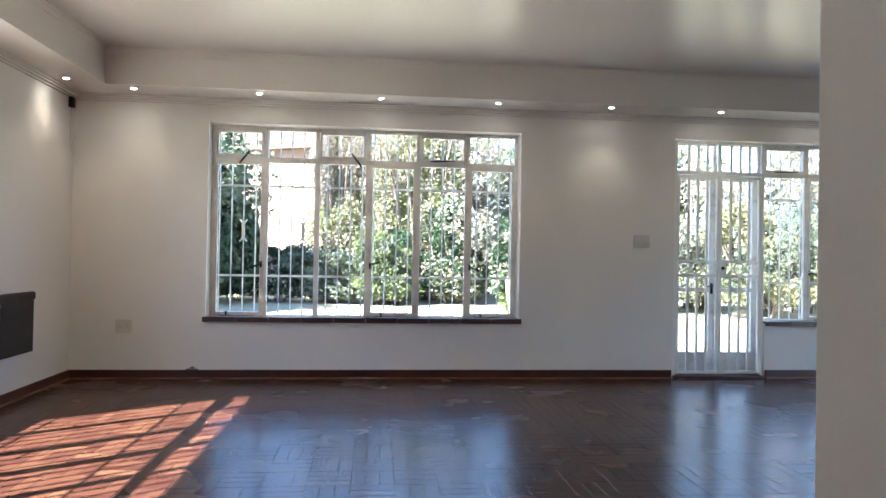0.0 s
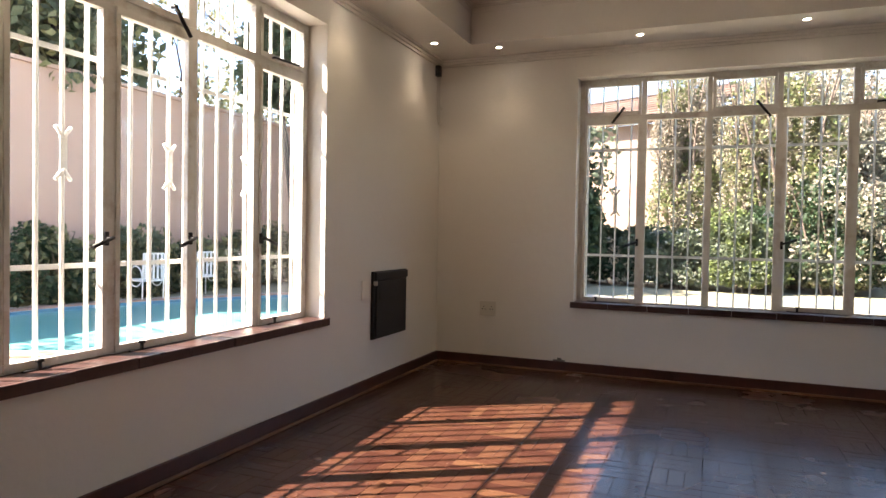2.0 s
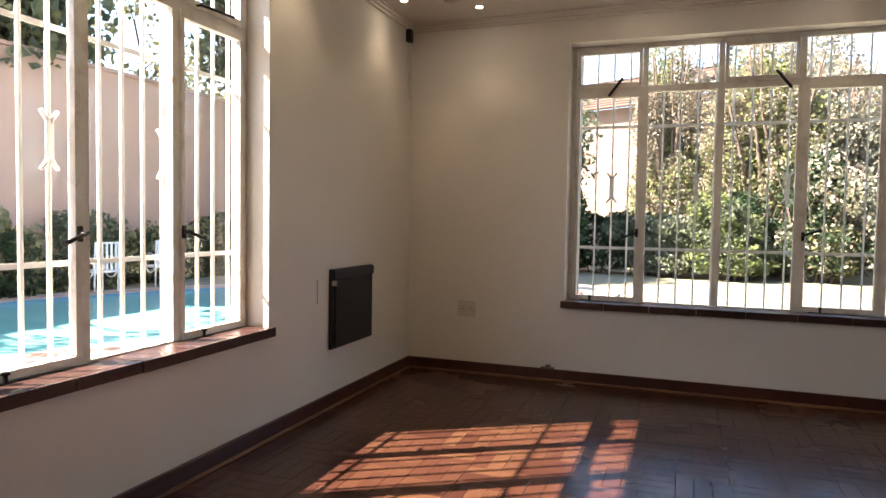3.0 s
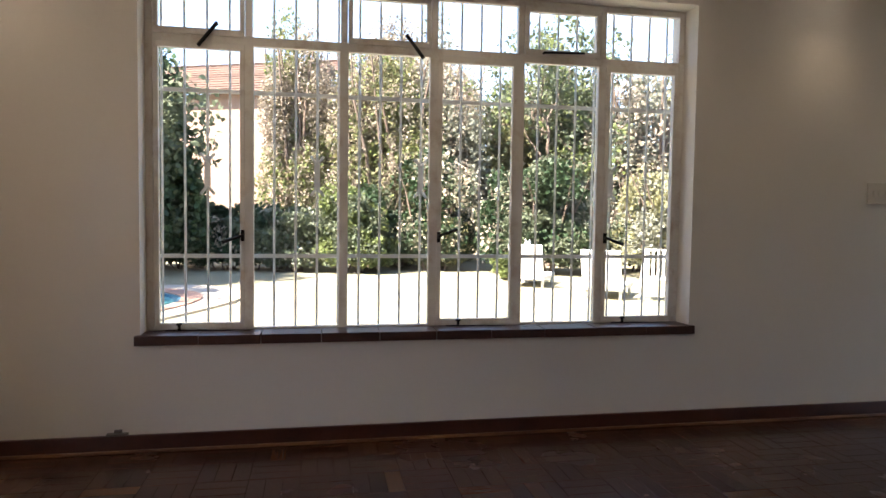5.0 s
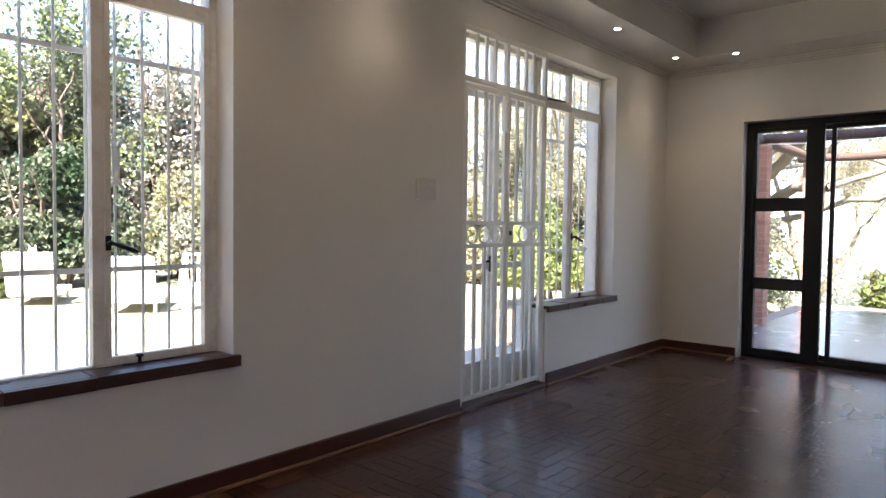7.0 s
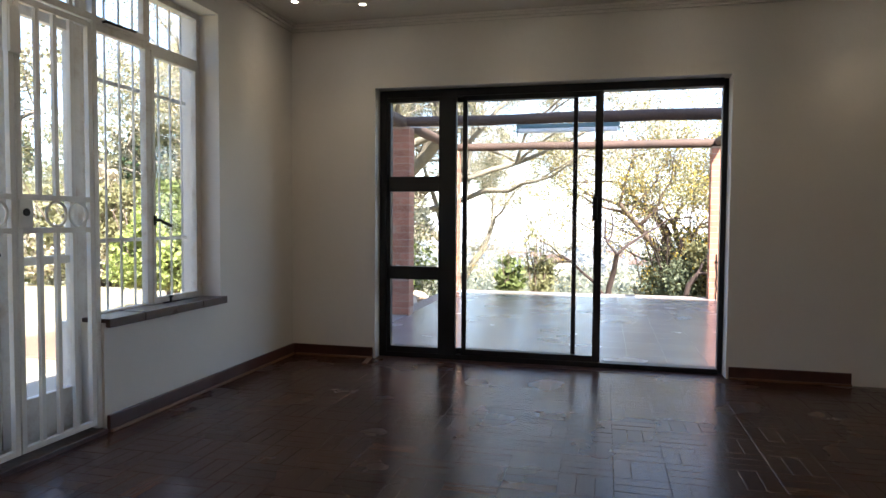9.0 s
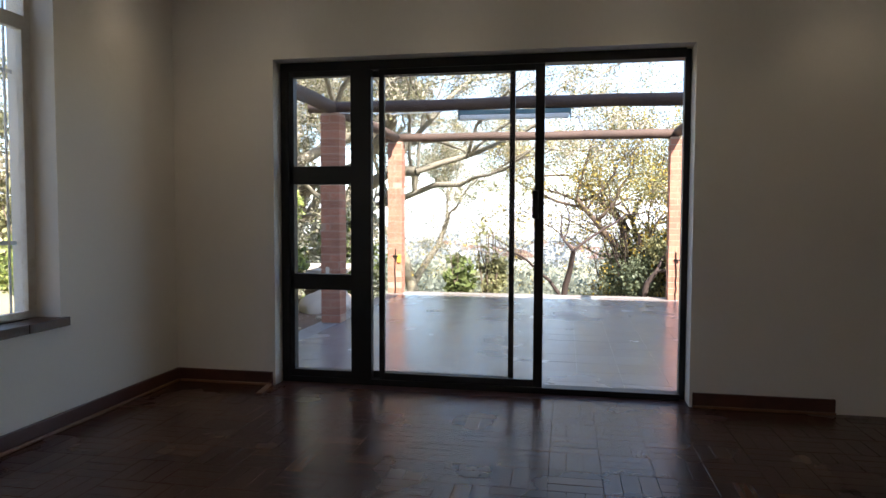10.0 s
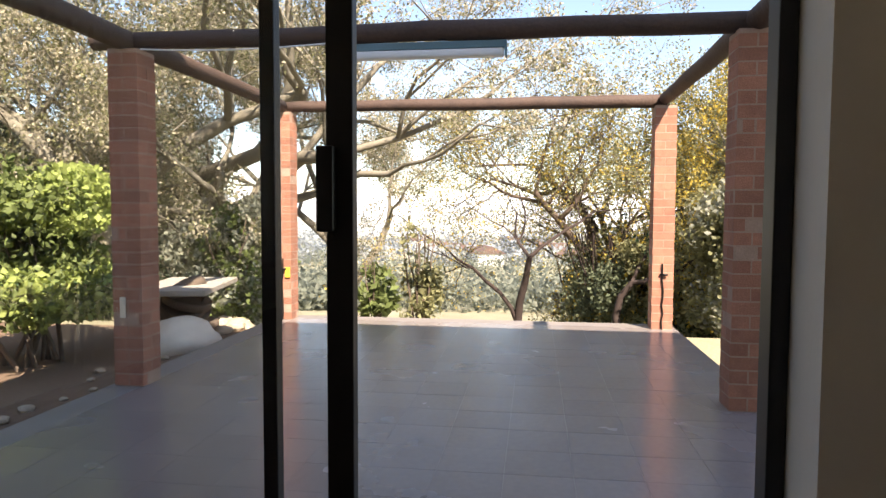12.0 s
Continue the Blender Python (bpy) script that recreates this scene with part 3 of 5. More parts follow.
def column_cable(x, y, h0, h1, label):
    top = tagged(new("conduit"), label, "cable")
    top.matrix_world = pose(x, y, PZ)
    bm = bmesh.new()
    rings = []
    for i in range(9):
        wave = random.uniform(-0.012, 0.012) if i else 0.0
        z = h0 + (h1 - h0) * i / 8
        rings.append([bm.verts.new((0.009 * math.cos(k * math.pi / 4), wave + 0.009 * math.sin(k * math.pi / 4), z)) for k in range(8)])
    for low, high in zip(rings, rings[1:]):
        for k in range(8):
            bm.faces.new((low[k], low[(k + 1) % 8], high[(k + 1) % 8], high[k]))
    bm.faces.new(rings[0][::-1])
    bm.faces.new(rings[-1])
    part("pipe", bm, HARDWARE, top)
    part("tap", rod(bmesh.new(), (-0.02, -0.05, h1 - 0.12), (0.0, 0.03, h1 - 0.12), 0.012), HARDWARE, top)


column_cable(13.056, 7.08, 0.0, 0.72, "dark pipe and cable on the brick column")
column_cable(13.056, 2.78, 0.0, 0.72, "dark pipe and cable on the brick column")
tagged(part("warning_label", one("y", (13.048, 13.0555, 6.985, 7.045, PZ + 0.50, PZ + 0.62), bevel=0.002), PAPER), "small yellow label box on the brick column", "label")
tagged(part("switch_plate", one("y", (10.035, 10.0425, 7.075, 7.12, PZ + 0.50, PZ + 0.65), bevel=0.002), PLASTIC), "white plastic switch plate on the brick column", "switch")

bm = bmesh.new()
prev = Vector((10.09, 6.95, PT + 0.0))
for i in range(1, 9):
    p = Vector((10.09, 6.95 - 1.36 * i / 8, PT - 0.004 - 0.02 * math.sin(i * math.pi / 8)))
    rod(bm, prev, p, 0.006, sides=6, caps=False)
    prev = p
tagged(part("lamp_cable", bm, DIFFUSER), "thin white cable running to the batten lamp", "cable")

# ---- garden ground ----
def smooth(a, b, x):
    t = min(1.0, max(0.0, (x - a) / (b - a)))
    return t * t * (3 - 2 * t)


def ground_height(x, y):
    """The lawn by the house, stepping down east of the patio into a shallow valley."""
    h = -0.30 + 0.03 * noise.noise(Vector((x * 0.2, y * 0.2, 0)))
    d = x - 13.6
    if d > 0:
        h -= 1.1 * smooth(0, 5, d) + 0.105 * min(d, 70) + 0.035 * max(0, min(d, 220) - 70)
        h += smooth(10, 60, d) * 1.2 * noise.noise(Vector((x * 0.03, y * 0.03, 5)))
    return h


def axis(lo, hi, fine_lo, fine_hi, fine):
    a = list(np.arange(fine_lo, fine_hi + 1e-6, fine))
    low, high = [], []
    s, p = fine, fine_lo
    while p > lo:
        s *= 1.2
        p = max(lo, p - s)
        low.append(p)
    s, p = fine, fine_hi
    while p < hi:
        s *= 1.2
        p = min(hi, p + s)
        high.append(p)
    return low[::-1] + a + high


POOL = [(-6.9, 6.5), (-5.2, 8.4), (-3.4, 11.8), (-2.2, 14.8), (-3.2, 16.4), (-6.0, 15.8), (-8.6, 13.2), (-10.2, 9.6), (-9.6, 7.0)]
# rounded outline of the pool
SHORE = []
for i in range(len(POOL)):
    p0, p1, p2, p3 = (Vector((*POOL[(i + k) % len(POOL)], 0)) for k in (-1, 0, 1, 2))
    for k in range(6):
        t = k / 6
        SHORE.append(0.5 * ((2 * p1) + (p2 - p0) * t + (2 * p0 - 5 * p1 + 4 * p2 - p3) * t * t + (3 * p1 - p0 - 3 * p2 + p3) * t ** 3))
MIDDLE = sum(SHORE, Vector()) / len(SHORE)


def in_shore(x, y, grow):
    inside = False
    n = len(SHORE)
    pts = [MIDDLE + (p - MIDDLE) * grow for p in SHORE]
    for i in range(n):
        a, b = pts[i], pts[(i + 1) % n]
        if (a.y > y) != (b.y > y) and x < (b.x - a.x) * (y - a.y) / (b.y - a.y) + a.x:
            inside = not inside
    return inside


xs, ys = axis(-2500, 2500, -16, 40, 0.7), axis(-2500, 2500, -4, 28, 0.7)
bm = bmesh.new()
vs = []
for x in xs:
    row = []
    for y in ys:
        z = ground_height(x, y)
        if XW - 0.6 < x < PX1 + 0.4 and -3 < y < 7.6:
            z = -0.60
        if -12 < x < 0 and 5 < y < 18 and in_shore(x, y, 1.08):
            z = -0.95
        row.append(bm.verts.new((x, y, z)))
    vs.append(row)
for i in range(len(xs) - 1):
    for j in range(len(ys) - 1):
        f = bm.faces.new((vs[i][j], vs[i + 1][j], vs[i + 1][j + 1], vs[i][j + 1]))
        f.smooth = True
tagged(part("ground", bm, LAWN), "dry winter lawn falling away to the valley", "lawn", kind="structure")


def ring_slab(name, inner, outer, z0, z1, mat, label, cat):
    """A flat band round the pool between two scaled outlines."""
    bm = bmesh.new()
    n = len(SHORE)
    rows = []
    for p in SHORE:
        a, b = MIDDLE + (p - MIDDLE) * inner, MIDDLE + (p - MIDDLE) * outer
        rows.append([bm.verts.new((a.x, a.y, z0)), bm.verts.new((a.x, a.y, z1)), bm.verts.new((b.x, b.y, z1)), bm.verts.new((b.x, b.y, z0))])
    for i in range(n):
        for k in range(4):
            bm.faces.new((rows[i][k], rows[i][(k + 1) % 4], rows[(i + 1) % n][(k + 1) % 4], rows[(i + 1) % n][k]))
    return tagged(part(name, bm, mat), label, cat, kind="structure")


ring_slab("pool_coping", 1.0, 1.075, -0.5, -0.235, COPING, "red brick coping round the swimming pool", "coping")
ring_slab("pool_mosaic_band", 0.985, 0.9995, -0.9, -0.25, POOLBLUE, "blue mosaic band at the waterline", "pool edge")
ring_slab("pool_paving", 1.0755, 1.24, -0.5, -0.262, PAVING, "pale paving slabs round the pool", "paving")
bm = bmesh.new()
bm.faces.new([bm.verts.new((*(MIDDLE + (p - MIDDLE) * 0.984).xy, -0.30)) for p in SHORE])
tagged(part("water", bm, WATER), "turquoise swimming pool water", "water", kind="structure")
tagged(part("path", one("p", (-6.2, XW - TWW - 0.002, -3, 7.6, -0.7, -0.24)), PAVING), "pale paving beside the house", "paving", kind="structure")
tagged(part("path", one("p", (XW - TWW - 0.001, PX0 - 0.3, YN + TW + 0.002, 9.2, -0.7, -0.245)), PAVING), "pale paving along the house front", "paving", kind="structure")
tagged(part("garden_bed", one("g", (PX0 + 0.1, PX1 - 0.2, PY1 + 0.004, 11.0, -0.7, -0.272), bevel=0.02), SOIL), "dark brown garden bed beside the patio", "garden bed", kind="structure")


# ---- walls of the garden and the neighbour ----
def boundary_wall():
    top = tagged(new("boundary_wall"), "tall salmon plastered boundary wall behind the pool", "wall", kind="structure")
    part("wall_body", one("b", (-11.9, -11.55, -12, 24, -0.6, 4.15)), SALMON, top)
    part("wall_coping", one("b", (-11.96, -11.49, -12, 24, 4.151, 4.23), bevel=0.01), SALMON, top)


boundary_wall()

# pink render with the trees' shade put in as a darker base colour
NEIGHBOUR = material("shaded_pink_render", (0.28, 0.19, 0.145), 0.9, vary=0.2, scale=0.5, fine=0.08, stain=(0.27, 0.19, 0.15), stain_amount=0.6, stain_scale=0.7)


def neighbour_house():
    top = tagged(new("neighbour_house"), "pink plastered house with brown tiled roof beyond trees", "house")
    top.matrix_world = pose(-4.4, 31, -0.4, 0, 0, -24)
    part("wall", one("b", (-4.5, 4.5, 0, 6, 0, 6.2)), NEIGHBOUR, top)
    bm = bmesh.new()
    for i in range(12):
        a, b = i / 12, (i + 1) / 12
        box(bm, -5, 5, -0.5 + 3.6 * a, -0.5 + 3.6 * b + 0.1, 6.2 + 1.9 * a, 6.27 + 1.9 * a)
        box(bm, -5, 5, 6.5 - 3.6 * b - 0.1, 6.5 - 3.6 * a, 6.2 + 1.9 * a, 6.27 + 1.9 * a)
    part("roof", bm, ROOFTILE, top)


neighbour_house()


# ---- plants ----
def leaf_mat(name, color, vary=0.35, tr=0.35):
    return material(name, color, 0.55, vary=vary, scale=1.2, fine=0.1, fine_scale=9, island=0.35, translucent=tr, spec=0.3)


GREEN = leaf_mat("leaf_green", (0.112, 0.134, 0.082))
FRESH = leaf_mat("leaf_fresh", (0.145, 0.180, 0.062))
LIME = leaf_mat("leaf_lime", (0.35, 0.41, 0.13), tr=0.45)
DARK = leaf_mat("leaf_dark", (0.030, 0.055, 0.024), tr=0.2)
GREY = leaf_mat("leaf_greygreen", (0.27, 0.275, 0.215))
OLIVE = leaf_mat("leaf_olive", (0.24, 0.235, 0.12), tr=0.42)
GOLD = leaf_mat("leaf_yellow", (0.50, 0.36, 0.06))
TAN = leaf_mat("leaf_dry_tan", (0.50, 0.445, 0.34), tr=0.42)
PINKDRY = leaf_mat("creeper_dry", (0.31, 0.265, 0.205))
# leaves of the far slopes: haze painted in as paler, greyer colour
FARHAZE = leaf_mat("hazed_wood_foliage", (0.36, 0.385, 0.40), tr=0.5)
FARWOOD = leaf_mat("hazed_bush_foliage", (0.215, 0.23, 0.18), tr=0.5)

rng = np.random.default_rng(7)


def leaves_mesh(name, pts, size, mat, flat=0.0, long=1.6):
    """Many small folded leaves at the given points, each turned at random."""
    n = len(pts)
    u = rng.normal(size=(n, 3))
    u[:, 2] *= 1 - flat
    u /= np.linalg.norm(u, axis=1)[:, None] + 1e-9
    w = rng.normal(size=(n, 3))
    v = np.cross(u, w)
    v /= np.linalg.norm(v, axis=1)[:, None] + 1e-9
    nn = np.cross(u, v)
    s = size * rng.uniform(0.6, 1.3, n)[:, None]
    a = pts - u * s * long / 2
    b = pts + v * s / 2 + nn * s * 0.18
    c = pts + u * s * long / 2
    d = pts - v * s / 2 + nn * s * 0.18
    co = np.stack([a, b, c, d], 1).reshape(-1, 3)
    me = bpy.data.meshes.new(name)
    me.vertices.add(4 * n)
    me.vertices.foreach_set("co", co.ravel())
    tri = (np.arange(n)[:, None] * 4 + np.array([0, 1, 2, 0, 2, 3])).ravel()
    me.loops.add(6 * n)
    me.loops.foreach_set("vertex_index", tri)
    me.polygons.add(2 * n)
    me.polygons.foreach_set("loop_start", np.arange(0, 6 * n, 3))
    me.update(calc_edges=True)
    me.validate()
    me.materials.append(mat)
    return me


def crown(name, pts, size, mat, parent, label="", **kw):
    ob = new(name, leaves_mesh(name, np.asarray(pts), size, mat, **kw))
    ob.parent = parent
    if label:
        tagged(ob, label)
    return ob


def cloud(n, rx, ry, rz, cz, gap=0.0, freq=1.0, seed=0):
    """Points in a gappy cloud of uneven lobes within the given half sizes round (0, 0, cz)."""
    r = np.random.default_rng(seed)
    centres, radii = [], []
    for k in range(11):
        c = r.normal(size=3)
        centres.append(c / np.linalg.norm(c) * r.uniform(0.2, 0.72))
        radii.append(r.uniform(0.26, 0.5))
    for k in range(5):
        centres.append([0.5 * math.cos(k * 1.257), 0.5 * math.sin(k * 1.257), -0.62])
        radii.append(0.42)
    centres, radii = np.array(centres), np.array(radii)
    m = n * 3
    pick = r.integers(0, len(radii), m)
    d = r.normal(size=(m, 3))
    d /= np.linalg.norm(d, axis=1)[:, None]
    p = centres[pick] + d * (radii[pick] * r.uniform(0.2, 1.0, m) ** 0.5)[:, None]
    q = p * np.array([rx, ry, rz])
    lump = np.zeros(m)
    for k in range(7):
        way = r.normal(size=3) * freq * 2.4 * (1 + 0.35 * k)
        lump += np.sin(q @ way + r.uniform(0, 6.3)) / (1 + 0.25 * k)
    lump /= 6
    q = q[(lump > gap - 0.16) & (p[:, 2] > -1.0)][:n]
    return q + np.array([0, 0, cz])


def branches(bm, start, way, length, radius, depth, rnd, tips, bend=0.28, kids=3, lift=0.12):
    """A limb that bends, tapers and forks; its twig ends go into tips."""
    p, d = Vector(start), Vector(way).normalized()
    steps = 5 if depth > 1 else 3
    r = radius
    sides = 8 if radius > 0.08 else (5 if radius > 0.02 else 3)
    nodes = []
    for i in range(steps):
        d = (d + Vector((rnd.gauss(0, bend), rnd.gauss(0, bend), rnd.gauss(0, bend) + lift * 0.4)) * 0.6).normalized()
        q = p + d * length / steps
        r2 = r * (0.88 if depth > 0 else 0.7)
        rod(bm, p, q + d * r2 * 0.3, r, r2, sides, caps=False)
        p, r = q, r2
        nodes.append((Vector(p), Vector(d), r))
        if depth <= 1:
            tips.append(Vector(p))
    if depth <= 0:
        return
    for k in range(kids):
        i = steps - 1 if k == 0 else rnd.randrange(max(0, steps - 4), steps)
        q, dd, rr = nodes[i]
        turn = Vector((rnd.gauss(0, 1), rnd.gauss(0, 1), rnd.gauss(0, 0.7) + lift)).normalized()
        branches(bm, q, dd * 0.75 + turn * 0.8, length * rnd.uniform(0.6, 0.82), rr * rnd.uniform(0.6, 0.8), depth - 1, rnd, tips, bend, kids, lift)


def tree(at, label, trunk_way, length, radius, depth, seed, bark, leaf_sets, kids=3, bend=0.28, spread=0.35, per=8, lift=0.12, limbs=()):
    top = tagged(new("tree"), label, "tree")
    z = ground_height(at[0], at[1]) - 0.05
    top.matrix_world = pose(at[0], at[1], z)
    rnd = random.Random(seed)
    bm, tips = bmesh.new(), []
    branches(bm, (0, 0, 0), trunk_way, length, radius, depth, rnd, tips, bend, kids, lift)
    for s, w, ln, rr, dp in limbs:
        branches(bm, s, w, ln, rr, dp, rnd, tips, bend, kids, lift)
    part("trunk", bm, bark, top)
    tip = np.array([list(t) for t in tips])
    for mat, share, size in leaf_sets:
        n = int(len(tip) * per * share)
        r = np.random.default_rng(seed + 5)
        tufts = tip[r.random(len(tip)) < 0.55]
        tufts = tufts + r.normal(size=tufts.shape) * spread * 0.6
        base = tufts[r.integers(0, len(tufts), n)]
        crown("crown", base + r.normal(size=(n, 3)) * spread * 0.42, size, mat, top)
    return top


def shrub(at, label, rx, ry, h, seed, mat, n, size, gap=0.0, freq=1.0, stems=7, bark=BARK, low=0.1, extra=(), cat="shrub"):
    top = tagged(new("shrub"), label, cat)
    z = ground_height(at[0], at[1]) - 0.04
    if PX0 < at[0] < PX1 and at[1] > PY1:
        z = -0.30
    top.matrix_world = pose(at[0], at[1], z)
    rnd = random.Random(seed)
    bm = bmesh.new()
    for i in range(stems):
        a = rnd.uniform(0, 2 * math.pi)
        p = Vector((rnd.uniform(-0.25, 0.25) * rx, rnd.uniform(-0.25, 0.25) * ry, 0))
        for k in range(4):
            q = p + Vector((math.cos(a) * rx * 0.14 + rnd.gauss(0, 0.05) * rx, math.sin(a) * ry * 0.14 + rnd.gauss(0, 0.05) * ry, h * 0.2))
            rod(bm, p, q, 0.012 * h * (1 - 0.2 * k), 0.012 * h * (0.8 - 0.2 * k) + 0.003, 5, caps=False)
            p = q
    tagged(part("stem", bm, bark, top), kind="stuff")
    pts = cloud(n, rx, ry, h * (1 - low) / 2, h * (1 + low) / 2, gap, freq, seed)
    crown("foliage", pts, size, mat, top)
    for m2, share, s2 in extra:
        crown("foliage", cloud(int(n * share), rx * 1.03, ry * 1.03, h * (1 - low) / 2 * 1.03, h * (1 + low) / 2, gap, freq * 1.3, seed + 50), s2, m2, top)
    return top


# north garden, behind the lawn
shrub((-4.2, 20.3), "dense dark green tree beside the lawn", 1.9, 1.6, 6.0, 11, DARK, 17100, 0.112, 0.02, 0.9, extra=((GREEN, 0.35, 0.112),), cat="tree")
# out-of-sight evergreen, added so its shadow reaches the far lawn
shrub((-7.6, 17.8), "unseen dark evergreen tree added beyond the pool for lawn shade", 2.0, 2.0, 7.8, 12, DARK, 15200, 0.119, 0.0, 0.8, extra=((GREEN, 0.3, 0.119),), cat="tree")
shrub((-3.4, 22.3), "low shaded shrub under the trees", 1.7, 1.2, 1.9, 13, DARK, 10450, 0.079, 0.0, 1.2)
shrub((-1.2, 22.0), "low shaded shrub under the trees", 1.7, 1.3, 1.9, 14, DARK, 10450, 0.079, 0.0, 1.2, extra=((GREEN, 0.4, 0.079),))
shrub((-0.55, 24.2), "tall creeper-covered tree with dry tangled stems", 1.5, 1.4, 8.2, 15, PINKDRY, 26000, 0.056, 0.05, 0.9, extra=((FRESH, 0.22, 0.080), (OLIVE, 0.25, 0.075)), cat="tree", stems=14)
shrub((2.1, 23.0), "tall creeper-covered tree with dry tangled stems", 2.3, 1.5, 7.8, 16, PINKDRY, 30000, 0.054, 0.06, 0.9, extra=((OLIVE, 0.28, 0.075), (FRESH, 0.15, 0.072)), cat="tree", stems=16)
shrub((1.0, 20.8), "bright green leafy shrub at the lawn edge", 1.3, 1.0, 2.3, 17, GREEN, 9500, 0.073, 0.03, 1.5, extra=((FRESH, 0.6, 0.073),))
shrub((3.2, 21.4), "dark tangled shrub with pale dead leaves", 1.4, 1.1, 3.6, 18, DARK, 8550, 0.079, 0.04, 1.3, extra=((TAN, 0.35, 0.073), (GREEN, 0.3, 0.073)))
shrub((3.9, 23.6), "grey-green tree with thin crown", 1.9, 1.5, 6.6, 19, GREY, 10450, 0.092, 0.12, 0.9, extra=((PINKDRY, 0.4, 0.079),), cat="tree", stems=12)
shrub((6.0, 20.2), "dark green shrub at the lawn edge", 1.7, 1.2, 3.2, 20, GREEN, 11400, 0.079, 0.03, 1.2, extra=((DARK, 0.5, 0.079),))
tree((7.0, 23.0), "tall leafy tree with forked trunk", (0.1, 0, 1), 2.6, 0.20, 4, 21, BARK, ((GREEN, 0.6, 0.096), (FRESH, 0.4, 0.090)), per=16.8, spread=0.4)
shrub((8.8, 18.8), "grey-green twiggy shrub with sparse leaves", 1.8, 1.3, 3.3, 22, GREY, 8550, 0.073, 0.12, 1.2, extra=((OLIVE, 0.4, 0.073),), stems=14)
shrub((11.2, 17.5), "leafy olive-green shrub beside the lawn", 1.9, 1.5, 3.4, 23, OLIVE, 11400, 0.079, 0.06, 1.0, extra=((GREEN, 0.5, 0.079),), stems=12)
tree((10.5, 20.5), "tall bare-branched tree with few leaves", (0, 0.1, 1), 2.6, 0.17, 4, 24, PALEBARK, ((GREY, 0.5, 0.078), (TAN, 0.5, 0.072)), per=9.6, spread=0.4)
shrub((14.5, 15.5), "tall pale dry grass and shrub clump", 2.2, 1.6, 3.0, 25, TAN, 9500, 0.079, 0.08, 1.0, extra=((OLIVE, 0.7, 0.079),), stems=16)
tree((14.0, 19.5), "large spreading tree behind the garden", (0.05, -0.1, 1), 3.0, 0.25, 4, 26, PALEBARK, ((TAN, 0.5, 0.090), (OLIVE, 0.5, 0.090)), per=16.8, spread=0.45)
shrub((4.6, 18.6), "small yellow-green plant at the lawn edge", 0.6, 0.5, 0.8, 27, FRESH, 1710, 0.072, 0.0, 2.0, stems=6)
shrub((3.0, 27.5), "tall tree beyond the creepers", 3.0, 2.0, 8.6, 28, OLIVE, 13300, 0.132, 0.1, 0.7, extra=((GREY, 0.5, 0.132),), cat="tree")
shrub((8.5, 27.0), "tall tree beyond the garden", 3.2, 2.2, 8.4, 29, GREY, 13300, 0.132, 0.12, 0.7, extra=((GREEN, 0.5, 0.132),), cat="tree")

# added behind the wall, tall enough to throw shade across the lawn
shrub((-12.9, 10.9), "tall dense evergreen added behind the boundary wall to shade the lawn", 2.3, 3.6, 14.0, 34, GREEN, 15000, 0.19, 0.02, 0.6, low=0.3, extra=((OLIVE, 0.4, 0.15),), cat="tree", stems=10, bark=DARKBARK)

# mostly hidden tree, added for its shadow on the left of the lawn
shrub((-9.0, 15.7), "tall leafy tree added beyond the pool to shade the lawn", 2.3, 2.0, 10.5, 35, GREEN, 13000, 0.14, 0.02, 0.7, low=0.42, extra=((DARK, 0.5, 0.14),), cat="tree", stems=9, bark=DARKBARK)

# west side: hedge under the boundary wall, trees over it
for i in range(9):
    shrub((-11.0, 5.0 + 1.75 * i), "clipped dark green hedge along the wall", 0.6, 1.15, 1.75 + 0.2 * math.sin(i * 2.1), 40 + i, GREEN if i % 3 == 1 else DARK, 6080, 0.059, -0.05, 1.4, low=0.0,
          extra=((OLIVE, 0.15, 0.09),), cat="hedge")
tree((-15.5, 15.6), "dark thick-trunked tree behind the wall", (0.02, 0.02, 1), 5.2, 0.42, 4, 61, DARKBARK, ((GREEN, 0.5, 0.120), (OLIVE, 0.5, 0.108)), per=14.4, spread=0.5)
tree((-14.5, 9.5), "leafy tree behind the boundary wall", (0.05, 0, 1), 4.6, 0.26, 4, 62, DARKBARK, ((OLIVE, 0.6, 0.102), (GREEN, 0.4, 0.102)), per=16.8, spread=0.45)
tree((-15.0, 21.0), "bare-twigged tree behind the boundary wall", (0, -0.05, 1), 4.4, 0.26, 4, 63, BARK, ((OLIVE, 0.6, 0.102), (TAN, 0.4, 0.090)), per=12.0, spread=0.45)
tree((-16.0, 4.0), "leafy tree behind the boundary wall", (0, 0, 1), 3.6, 0.24, 4, 64, DARKBARK, ((GREEN, 1.0, 0.108),), per=14.4, spread=0.45)

# east of the patio
shrub((11.15, 8.75), "bright green leafy bush beside the patio", 1.15, 0.95, 1.95, 70, LIME, 17100, 0.050, 0.02, 1.6, stems=12, low=0.22, extra=((FRESH, 0.4, 0.050),))
shrub((10.3, 10.6), "bright green leafy bush beside the patio", 1.1, 0.9, 1.9, 71, LIME, 11400, 0.050, 0.02, 1.6, stems=10, low=0.22, extra=((FRESH, 0.5, 0.050),))
